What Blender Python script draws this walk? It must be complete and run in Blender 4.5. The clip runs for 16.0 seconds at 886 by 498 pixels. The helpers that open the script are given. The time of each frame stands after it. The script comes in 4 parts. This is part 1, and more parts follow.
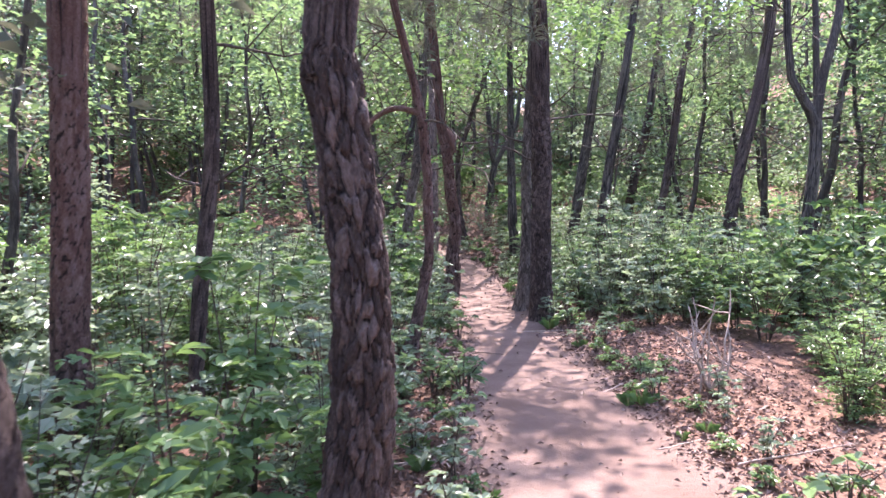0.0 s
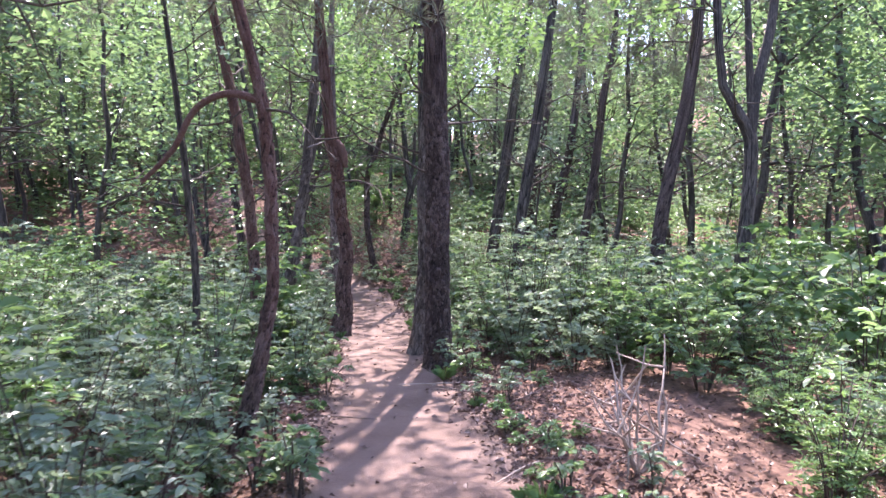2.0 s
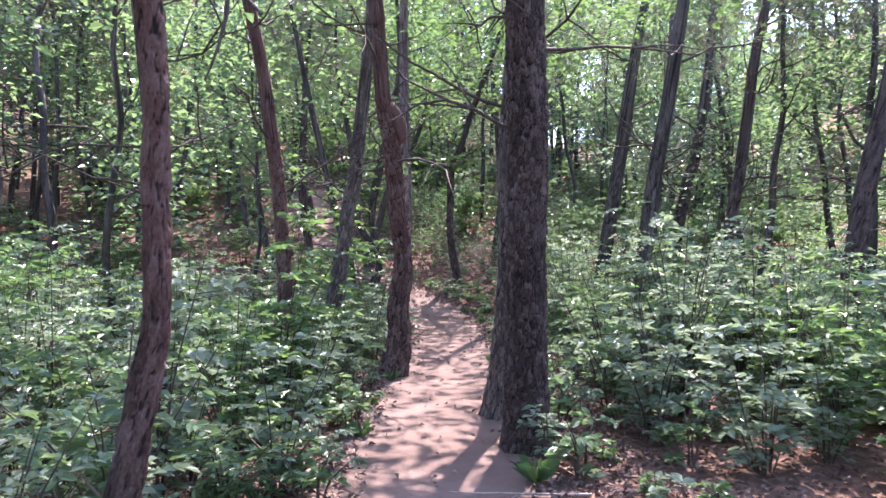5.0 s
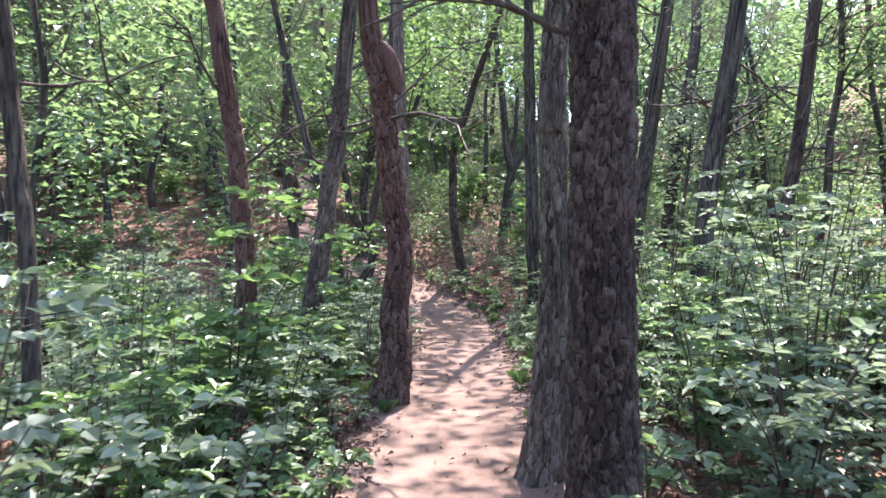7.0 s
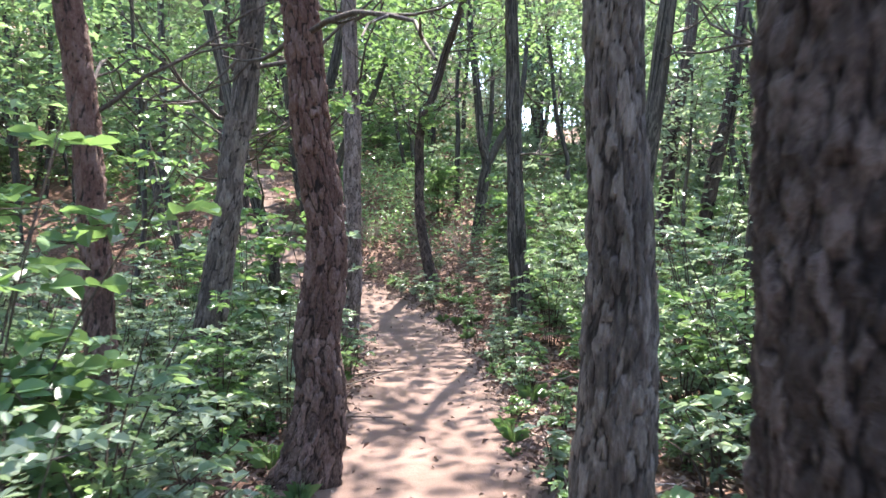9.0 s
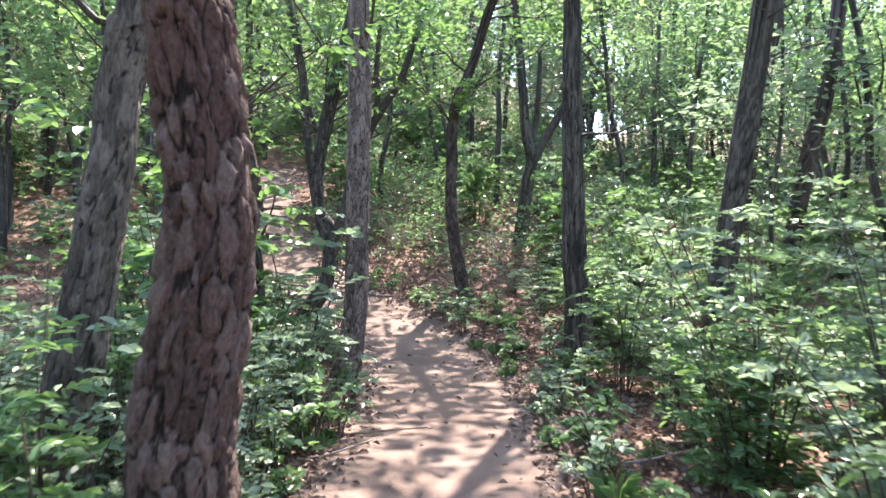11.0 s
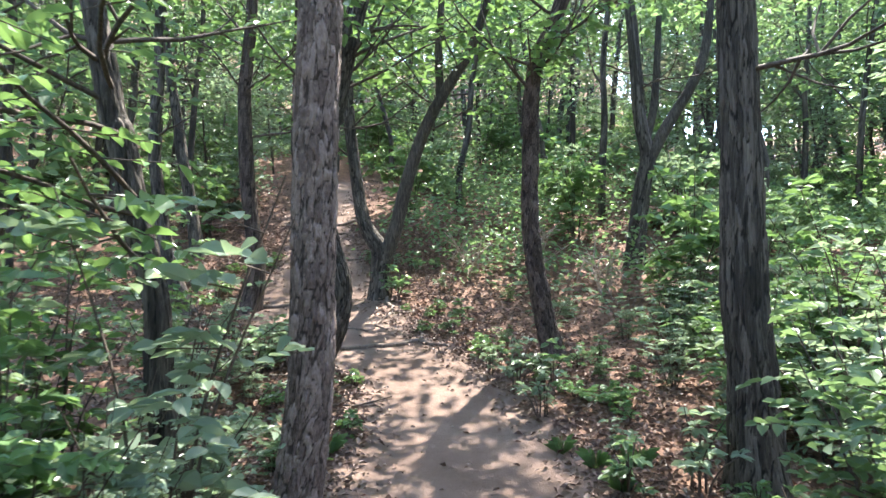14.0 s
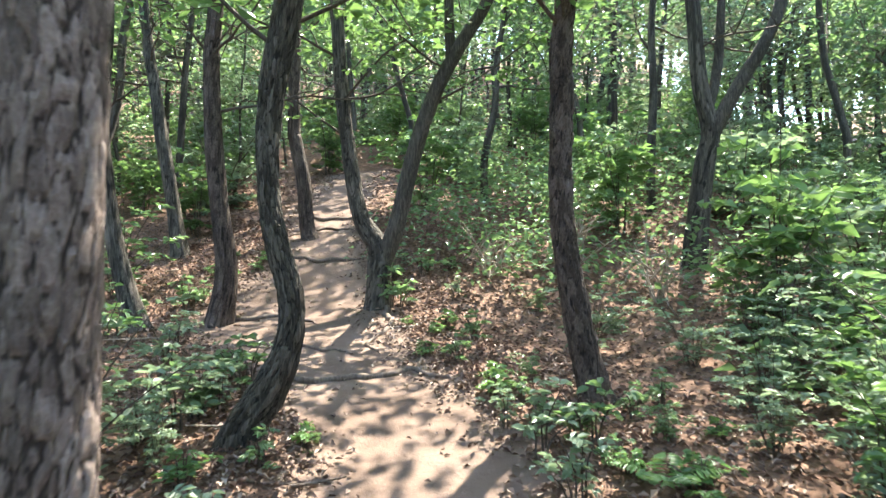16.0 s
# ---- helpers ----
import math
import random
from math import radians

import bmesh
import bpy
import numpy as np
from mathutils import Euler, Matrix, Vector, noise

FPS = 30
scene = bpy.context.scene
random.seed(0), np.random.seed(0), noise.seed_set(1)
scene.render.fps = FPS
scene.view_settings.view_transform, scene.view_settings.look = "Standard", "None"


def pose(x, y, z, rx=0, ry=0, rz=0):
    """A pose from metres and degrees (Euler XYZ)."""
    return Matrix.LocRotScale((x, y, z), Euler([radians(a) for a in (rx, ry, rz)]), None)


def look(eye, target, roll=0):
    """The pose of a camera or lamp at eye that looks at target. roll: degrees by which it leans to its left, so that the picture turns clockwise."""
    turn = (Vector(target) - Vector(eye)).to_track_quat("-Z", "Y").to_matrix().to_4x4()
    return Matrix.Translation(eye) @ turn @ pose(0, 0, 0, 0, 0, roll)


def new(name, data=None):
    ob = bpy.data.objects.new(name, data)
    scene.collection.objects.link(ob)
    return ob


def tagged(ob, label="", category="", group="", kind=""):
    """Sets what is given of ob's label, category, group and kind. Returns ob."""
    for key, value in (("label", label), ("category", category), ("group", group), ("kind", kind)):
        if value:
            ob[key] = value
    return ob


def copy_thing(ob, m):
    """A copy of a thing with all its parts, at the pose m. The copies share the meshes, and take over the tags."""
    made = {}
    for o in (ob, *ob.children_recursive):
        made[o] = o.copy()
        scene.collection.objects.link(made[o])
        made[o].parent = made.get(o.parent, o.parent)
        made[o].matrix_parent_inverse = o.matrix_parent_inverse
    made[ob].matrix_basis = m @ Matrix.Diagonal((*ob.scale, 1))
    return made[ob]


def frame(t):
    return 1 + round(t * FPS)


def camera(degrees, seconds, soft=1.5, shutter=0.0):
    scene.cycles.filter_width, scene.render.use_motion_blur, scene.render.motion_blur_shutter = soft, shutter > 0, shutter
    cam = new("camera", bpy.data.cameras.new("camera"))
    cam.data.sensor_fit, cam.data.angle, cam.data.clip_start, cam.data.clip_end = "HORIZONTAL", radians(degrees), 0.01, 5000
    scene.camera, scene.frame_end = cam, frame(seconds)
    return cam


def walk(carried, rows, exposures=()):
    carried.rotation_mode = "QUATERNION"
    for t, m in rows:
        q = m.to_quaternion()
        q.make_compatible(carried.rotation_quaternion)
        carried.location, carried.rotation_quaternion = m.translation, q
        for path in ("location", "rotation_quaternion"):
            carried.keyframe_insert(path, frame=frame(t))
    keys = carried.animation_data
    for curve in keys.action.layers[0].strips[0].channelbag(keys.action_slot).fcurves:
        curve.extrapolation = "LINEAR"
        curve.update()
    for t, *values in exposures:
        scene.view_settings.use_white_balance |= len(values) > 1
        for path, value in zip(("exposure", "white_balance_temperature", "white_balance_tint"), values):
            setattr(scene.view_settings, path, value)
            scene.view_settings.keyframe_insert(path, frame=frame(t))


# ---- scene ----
cam = camera(64.2, 16.0, shutter=0.4)
PATH = [
    (0, (0.000, 0.056, 1.779), (0.023, 1.893, 1.684), -0.6),
    (0.5, (0.127, 0.566, 1.746), (0.188, 2.404, 1.670), -0.4),
    (1, (0.292, 1.071, 1.709), (0.442, 2.904, 1.645), -0.3),
    (1.5, (0.523, 1.581, 1.731), (0.718, 3.411, 1.688), -0.4),
    (2, (0.791, 2.113, 1.694), (0.990, 3.942, 1.673), -0.4),
    (2.5, (1.060, 2.605, 1.687), (1.225, 4.437, 1.686), -0.4),
    (3, (1.214, 3.131, 1.660), (1.334, 4.967, 1.675), -0.2),
    (3.5, (1.301, 3.690, 1.638), (1.364, 5.528, 1.667), -0.0),
    (4, (1.279, 4.334, 1.629), (1.291, 6.174, 1.660), -0.1),
    (4.2, (1.294, 4.666, 1.590), (1.286, 6.506, 1.625), 0.0),
    (6.3, (1.092, 7.120, 1.543), (1.008, 8.958, 1.529), -0.0),
    (6.5, (1.071, 7.363, 1.547), (1.000, 9.201, 1.534), -0.3),
    (7, (1.051, 7.964, 1.555), (0.998, 9.804, 1.543), -0.5),
    (7.5, (1.029, 8.580, 1.545), (1.018, 10.420, 1.539), -0.7),
    (8, (1.040, 9.216, 1.537), (1.061, 11.056, 1.537), -0.9),
    (8.2, (1.044, 9.476, 1.523), (1.079, 11.315, 1.518), -0.9),
    (10.3, (1.174, 11.954, 1.339), (1.151, 13.794, 1.359), 0.5),
    (10.5, (1.173, 12.200, 1.351), (1.135, 14.040, 1.372), 0.4),
    (11, (1.163, 12.847, 1.387), (1.087, 14.685, 1.419), 0.5),
    (11.5, (1.109, 13.504, 1.440), (0.993, 15.340, 1.483), 0.7),
    (12, (1.150, 14.120, 1.479), (0.974, 15.951, 1.531), 0.8),
    (12.5, (1.206, 14.720, 1.499), (0.970, 16.543, 1.567), 0.8),
    (13, (1.283, 15.289, 1.526), (0.995, 17.106, 1.606), 1.0),
    (13.5, (1.326, 15.881, 1.517), (0.995, 17.689, 1.605), 0.8),
    (14, (1.346, 16.447, 1.526), (0.996, 18.252, 1.610), 0.6),
    (14.5, (1.305, 16.930, 1.545), (0.910, 18.876, 1.624), 0.4),
    (15, (1.305, 17.500, 1.540), (0.883, 19.453, 1.607), 0.4),
    (15.5, (1.314, 18.010, 1.570), (0.860, 19.955, 1.640), 0.5),
    (16, (1.260, 18.530, 1.654), (0.774, 20.467, 1.730), 0.3),
]
walk(cam, [(t, look(eye, target, roll)) for t, eye, target, roll in PATH], exposures=[(0.0, 3.12, 6350, 33), (4.0, 3.1, 6100, 33), (8.0, 3.38, 6450, 20), (11.5, 3.55, 6450, 14), (14.0, 3.48, 6450, 10), (16.0, 3.66, 6750, 4)])

LIGHT_FROM = Vector((0.20, 0.74, 1.20)).normalized()
world = bpy.data.worlds.new("sky")
scene.world = world
world.use_nodes = True
sky = world.node_tree.nodes.new("ShaderNodeTexSky")
sky.sky_type = "NISHITA"
sky.sun_disc = False
sky.sun_elevation = math.asin(LIGHT_FROM.z)
sky.sun_rotation = math.atan2(LIGHT_FROM.x, LIGHT_FROM.y)
world.node_tree.links.new(sky.outputs[0], world.node_tree.nodes["Background"].inputs[0])
world.node_tree.nodes["Background"].inputs[1].default_value = 0.135
sun = new("sun", bpy.data.lights.new("sun", "SUN"))
sun.data.energy = 3.0
sun.data.angle = radians(0.6)
sun.data.color = (1.0, 0.94, 0.84)
sun.matrix_world = look(LIGHT_FROM * 60, (0, 0, 0))

rng = np.random.default_rng(7)


# ---- materials ----
class Shader:
    """A node material with short calls for its nodes."""

    def __init__(self, name):
        self.mat = bpy.data.materials.new(name)
        self.mat.use_nodes = True
        self.tree = self.mat.node_tree
        self.bsdf = self.tree.nodes["Principled BSDF"]
        self.out = self.tree.nodes["Material Output"]

    def node(self, kind, **settings):
        n = self.tree.nodes.new(kind)
        for key, value in settings.items():
            n.inputs[key].default_value = value
        return n

    def link(self, a, b):
        self.tree.links.new(a, b)

    def coords(self, scale=(1, 1, 1)):
        tc = self.node("ShaderNodeTexCoord")
        mp = self.node("ShaderNodeMapping")
        mp.inputs["Scale"].default_value = scale
        self.link(tc.outputs["Object"], mp.inputs["Vector"])
        return mp.outputs["Vector"]

    def noise(self, vec, scale, detail=4.0, rough=0.6):
        n = self.node("ShaderNodeTexNoise", Scale=scale, Detail=detail, Roughness=rough)
        self.link(vec, n.inputs["Vector"])
        return n.outputs["Fac"]

    def warped(self, vec, amount, scale):
        n = self.node("ShaderNodeTexNoise", Scale=scale, Detail=3.0)
        self.link(vec, n.inputs["Vector"])
        return self.mix(amount, vec, n.outputs["Color"], "LINEAR_LIGHT")

    def ramp(self, fac, stops):
        n = self.node("ShaderNodeValToRGB")
        el = n.color_ramp.elements
        while len(el) < len(stops):
            el.new(0.5)
        for e, (pos, col) in zip(el, stops):
            e.position = pos
            e.color = (*col, 1)
        self.link(fac, n.inputs["Fac"])
        return n.outputs["Color"]

    def mix(self, fac, a, b, how="MIX"):
        n = self.tree.nodes.new("ShaderNodeMix")
        n.data_type, n.blend_type = "RGBA", how
        for sock, val in ((n.inputs[0], fac), (n.inputs[6], a), (n.inputs[7], b)):
            if isinstance(val, (int, float)):
                sock.default_value = val
            elif isinstance(val, tuple):
                sock.default_value = (*val, 1)
            else:
                self.link(val, sock)
        return n.outputs[2]

    def math(self, op, a, b=0.0):
        n = self.tree.nodes.new("ShaderNodeMath")
        n.operation = op
        for sock, val in ((n.inputs[0], a), (n.inputs[1], b)):
            if isinstance(val, (int, float)):
                sock.default_value = val
            else:
                self.link(val, sock)
        return n.outputs[0]

    def attr(self, name):
        n = self.tree.nodes.new("ShaderNodeAttribute")
        n.attribute_name = name
        return n.outputs["Fac"]

    def bump(self, height, strength, distance):
        n = self.node("ShaderNodeBump", Strength=strength, Distance=distance)
        self.link(height, n.inputs["Height"])
        self.link(n.outputs["Normal"], self.bsdf.inputs["Normal"])

    def color(self, sock, rough=0.8, spec=0.25):
        self.link(sock, self.bsdf.inputs["Base Color"])
        self.bsdf.inputs["Roughness"].default_value = rough
        self.bsdf.inputs["Specular IOR Level"].default_value = spec
        return self.mat


def bark_material(name, dark, mid, light, grain=(40, 40, 15), red=None, fleck=(75, 75, 42), tone=0.55):
    """Bark: raised plates each of a tone of their own, furrows between them coloured dark for their brown and their
    shade, stringy grain and small flakes; redder higher up where red is given.
    """
    s = Shader(name)
    fine = s.noise(s.coords(grain), 1.6, 7.0, 0.72)
    chips = s.noise(s.warped(s.coords(fleck), 0.5, 0.6), 1.0, 4.0, 0.65)
    broad = s.noise(s.coords((1, 1, 0.5)), 2.2, 3.0)
    plate, hue = s.attr("plate"), s.attr("hue")
    shade = s.math("ADD", s.math("MULTIPLY", fine, 0.5), s.math("MULTIPLY", chips, 0.5))
    shade = s.math("ADD", shade, s.math("MULTIPLY", s.math("SUBTRACT", hue, 0.5), tone * 0.45))
    shade = s.math("ADD", shade, s.math("MULTIPLY", s.math("SUBTRACT", broad, 0.5), 0.35))
    col = s.ramp(shade, [(0.20, dark), (0.46, mid), (0.72, light)])
    if red:
        col = s.mix(s.math("MULTIPLY", s.attr("upper"), 0.8), col, s.ramp(shade, [(0.16, dark), (0.46, red), (0.80, light)]))
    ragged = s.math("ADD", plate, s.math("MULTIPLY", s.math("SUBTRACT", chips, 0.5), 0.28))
    # darker brown of the furrows, with the shade inside them put into the colour
    furrow_shade = s.ramp(ragged, [(0.16, (1, 1, 1)), (0.5, (0, 0, 0))])
    col = s.mix(s.math("MULTIPLY", furrow_shade, 0.9), col, dark)
    relief = s.math("ADD", s.math("MULTIPLY", fine, 0.6), s.math("MULTIPLY", chips, 0.7))
    s.bump(s.math("ADD", relief, s.math("MULTIPLY", ragged, 0.7)), 1.0, 0.016)
    return s.color(col, 0.85, 0.2)


def leaf_material(name, low, high, glow, gloss=0.42, thin=0.45):
    s = Shader(name)
    isl = s.node("ShaderNodeNewGeometry").outputs["Random Per Island"]
    obr = s.node("ShaderNodeObjectInfo").outputs["Random"]
    col = s.ramp(isl, [(0.0, low), (0.7, high), (0.95, high), (1.0, glow)])
    col = s.mix(s.math("MULTIPLY", obr, 0.5), col, low)
    blotch = s.noise(s.coords(), 30.0, 2.0)
    col = s.mix(s.math("MULTIPLY", blotch, 0.25), col, high)
    s.color(col, gloss, 0.45)
    tr = s.node("ShaderNodeBsdfTranslucent")
    s.link(s.mix(0.75, col, glow), tr.inputs["Color"])
    ms = s.node("ShaderNodeMixShader", Fac=thin)
    s.link(s.bsdf.outputs[0], ms.inputs[1])
    s.link(tr.outputs[0], ms.inputs[2])
    s.link(ms.outputs[0], s.out.inputs["Surface"])
    return s.mat


def litter_material():
    s = Shader("dry_leaves")
    isl = s.node("ShaderNodeNewGeometry").outputs["Random Per Island"]
    col = s.ramp(isl, [(0.0, (0.06, 0.034, 0.027)), (0.45, (0.13, 0.08, 0.062)), (0.85, (0.215, 0.145, 0.115)), (1.0, (0.36, 0.275, 0.23))])
    col = s.mix(s.math("MULTIPLY", s.noise(s.coords(), 60.0), 0.3), col, (0.12, 0.07, 0.05))
    return s.color(col, 0.6, 0.35)


def ground_material():
    s = Shader("forest_soil")
    v = s.coords()
    worn = s.attr("worn")
    edge = s.math("ADD", worn, s.math("MULTIPLY", s.math("SUBTRACT", s.noise(v, 5.0, 5.0, 0.7), 0.5), 0.55))
    edge = s.ramp(edge, [(0.38, (0, 0, 0)), (0.62, (1, 1, 1))])
    soil = s.ramp(s.noise(v, 1.1, 6.0, 0.65), [(0.3, (0.10, 0.065, 0.051)), (0.55, (0.16, 0.11, 0.089)), (0.75, (0.215, 0.155, 0.129))])
    soil = s.mix(s.math("MULTIPLY", s.noise(v, 90.0, 3.0, 0.8), 0.4), soil, (0.125, 0.087, 0.07))
    cells = s.node("ShaderNodeTexVoronoi", Scale=17.0)
    s.link(v, cells.inputs["Vector"])
    humus = s.mix(0.55, s.ramp(s.noise(v, 8.0, 6.0, 0.75), [(0.3, (0.07, 0.043, 0.033)), (0.7, (0.22, 0.14, 0.105))]), s.ramp(cells.outputs["Color"], [(0.2, (0.22, 0.18, 0.16)), (0.8, (0.75, 0.66, 0.6))]), "SOFT_LIGHT")
    col = s.mix(edge, humus, soil)
    h = s.math("ADD", s.noise(v, 14.0, 6.0, 0.7), s.math("MULTIPLY", s.noise(v, 80.0, 3.0), 0.35))
    s.bump(h, 0.7, 0.03)
    return s.color(col, 0.92, 0.15)


def wood_material(name, a, b):
    s = Shader(name)
    n = s.noise(s.coords((30, 30, 6)), 1.5, 5.0, 0.7)
    s.bump(n, 0.6, 0.004)
    return s.color(s.ramp(n, [(0.3, a), (0.7, b)]), 0.85, 0.2)


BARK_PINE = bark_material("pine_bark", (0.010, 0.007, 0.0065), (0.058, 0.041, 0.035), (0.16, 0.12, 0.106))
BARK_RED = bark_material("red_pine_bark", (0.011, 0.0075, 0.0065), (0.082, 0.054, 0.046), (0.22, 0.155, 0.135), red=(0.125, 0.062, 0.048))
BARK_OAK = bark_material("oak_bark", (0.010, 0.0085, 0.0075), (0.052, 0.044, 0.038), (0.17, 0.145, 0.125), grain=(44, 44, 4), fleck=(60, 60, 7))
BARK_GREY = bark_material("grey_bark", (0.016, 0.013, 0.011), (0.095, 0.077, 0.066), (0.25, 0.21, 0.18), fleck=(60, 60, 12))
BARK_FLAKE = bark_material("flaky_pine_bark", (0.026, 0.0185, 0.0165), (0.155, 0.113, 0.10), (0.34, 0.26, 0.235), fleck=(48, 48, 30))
TWIG = wood_material("twig_wood", (0.035, 0.027, 0.022), (0.12, 0.095, 0.08))
DEAD = wood_material("dead_wood", (0.20, 0.155, 0.125), (0.42, 0.345, 0.29))
LEAF = leaf_material("shrub_leaf", (0.058, 0.105, 0.06), (0.145, 0.23, 0.13), (0.21, 0.33, 0.11), 0.36, 0.42)
LEAF_BROAD = leaf_material("broad_leaf", (0.052, 0.108, 0.047), (0.135, 0.235, 0.095), (0.185, 0.31, 0.08), 0.36, 0.37)
LEAF_PALE = leaf_material("greyish_leaf", (0.115, 0.165, 0.125), (0.205, 0.275, 0.195), (0.25, 0.34, 0.17), 0.36, 0.42)
NEEDLE = leaf_material("pine_needle", (0.06, 0.075, 0.055), (0.12, 0.135, 0.10), (0.18, 0.19, 0.12), 0.5, 0.25)
LITTER = litter_material()
SOIL = ground_material()


# ---- mesh helpers ----
def mesh(name, verts, faces, material, smooth=True, attrs=None):
    """A mesh from arrays: faces is an (n, k) array of corners."""
    verts, faces = np.asarray(verts, float), np.asarray(faces, int)
    me = bpy.data.meshes.new(name)
    me.vertices.add(len(verts))
    me.vertices.foreach_set("co", verts.ravel())
    n, k = faces.shape
    me.loops.add(n * k)
    me.loops.foreach_set("vertex_index", faces.ravel())
    me.polygons.add(n)
    me.polygons.foreach_set("loop_start", np.arange(0, n * k, k))
    me.polygons.foreach_set("use_smooth", np.full(n, smooth))
    for key, values in (attrs or {}).items():
        me.attributes.new(key, "FLOAT", "POINT").data.foreach_set("value", np.asarray(values, float))
    me.update(calc_edges=True)
    me.materials.append(material)
    return me


def part(name, me, parent, label=""):
    ob = new(name, me)
    ob.parent = parent
    return tagged(ob, label)


def unit(v):
    return v / np.maximum(np.linalg.norm(v, axis=-1, keepdims=True), 1e-9)


def spline(points, step):
    """Catmull-Rom through rows of numbers, the first three a place, sampled about every step metres."""
    p = np.asarray(points, float)
    q = np.vstack([2 * p[0] - p[1], p, 2 * p[-1] - p[-2]])
    out = []
    for i in range(1, len(q) - 2):
        n = max(1, int(np.ceil(np.linalg.norm(q[i + 1, :3] - q[i, :3]) / step)))
        for t in np.arange(n) / n:
            a, b, c, d = q[i - 1], q[i], q[i + 1], q[i + 2]
            out.append(0.5 * (2 * b + (c - a) * t + (2 * a - 5 * b + 4 * c - d) * t * t + (3 * b - a - 3 * c + d) * t ** 3))
    out.append(p[-1])
    return np.array(out)


def tubes(lines, sides=4):
    """Round limbs along lines of (x, y, z, radius): vertices and quads."""
    V, F, base = [], [], 0
    ang = np.linspace(0, 2 * np.pi, sides, endpoint=False)
    ca, sa = np.cos(ang)[:, None], np.sin(ang)[:, None]
    for line in lines:
        p = np.asarray(line, float)
        d = unit(np.gradient(p[:, :3], axis=0))
        ref = np.array([0.31, 0.95, 0.05]) if abs(d[:, 2]).mean() > 0.6 else np.array([0.1, 0.05, 0.99])
        u = unit(np.cross(d, ref))
        w = np.cross(d, u)
        for i in range(len(p)):
            V.append(p[i, :3] + p[i, 3] * (ca * u[i] + sa * w[i]))
        k = np.arange(sides)
        for i in range(len(p) - 1):
            a = base + i * sides
            F.append(np.stack([a + k, a + (k + 1) % sides, a + sides + (k + 1) % sides, a + sides + k], 1))
        base += len(p) * sides
    return np.vstack(V), np.vstack(F)


def leaves(pos, aim, size, width=0.5, full=False, fold=0.18, r=rng):
    """Folded leaves at pos, pointing along aim: a rhomb of two triangles, or a fuller outline of two quads."""
    n = len(pos)
    aim = unit(aim)
    up = unit(np.array([0, 0, 1.0]) + r.normal(0, 0.45, (n, 3)))
    side = unit(np.cross(aim, up))
    nor = np.cross(side, aim)
    s = np.asarray(size).reshape(-1, 1) * np.ones((n, 1))
    w = s * width * 0.5
    lift = nor * w * 2 * fold
    tip = pos + aim * s - nor * s * 0.12
    if full == "round":
        def rim(f, g, k):
            return pos + aim * s * f + side * w * g * k + lift * abs(g) - nor * s * 0.1 * f * f
        V = np.stack([pos, rim(0.18, 0.62, 1), rim(0.46, 1.0, 1), rim(0.78, 0.66, 1), tip, rim(0.78, 0.66, -1), rim(0.46, 1.0, -1), rim(0.18, 0.62, -1)], 1).reshape(-1, 3)
        b = (np.arange(n) * 8)[:, None]
        F = np.concatenate([b + [0, 1, 2, 3, 4], b + [0, 4, 5, 6, 7]], 0)
    elif full:
        V = np.stack([pos, pos + aim * s * 0.3 + side * w * 0.85 + lift, pos + aim * s * 0.68 + side * w * 0.8 + lift * 0.7, tip,
                      pos + aim * s * 0.68 - side * w * 0.8 + lift * 0.7, pos + aim * s * 0.3 - side * w * 0.85 + lift], 1).reshape(-1, 3)
        b = (np.arange(n) * 6)[:, None]
        F = np.concatenate([b + [0, 1, 2, 3], b + [0, 3, 4, 5]], 0)
    else:
        V = np.stack([pos, pos + aim * s * 0.5 + side * w + lift, tip, pos + aim * s * 0.5 - side * w + lift], 1).reshape(-1, 3)
        b = (np.arange(n) * 4)[:, None]
        F = np.concatenate([b + [0, 1, 2], b + [0, 2, 3]], 0)
    return V, F


# ---- the lie of the land ----
def trail_x(y):
    """Middle of the trail, where it runs along y."""
    return np.interp(y, [-40, -9, -5, 0, 4.5, 10, 14, 17, 19, 20.6, 21.8, 22.8, 24.1, 25.5, 26.2, 28.5, 31.5, 35, 60],
                     [-4, -1.6, -0.7, 0.25, 1.15, 1.08, 0.98, 0.98, 0.92, 0.7, 0.45, 0.06, -0.9, -2.2, -2.55, -3.2, -4.4, -5.2, -7])


def trail_half(y):
    return np.interp(y, [-9, 3, 5, 10, 18, 21, 22.8, 24.1, 25.5, 26.2, 29, 35], [0.7, 0.8, 0.75, 0.62, 0.62, 0.75, 0.66, 0.78, 1.15, 1.2, 0.65, 0.55])


def ease(t):
    t = np.clip(t, 0, 1)
    return t * t * (3 - 2 * t)


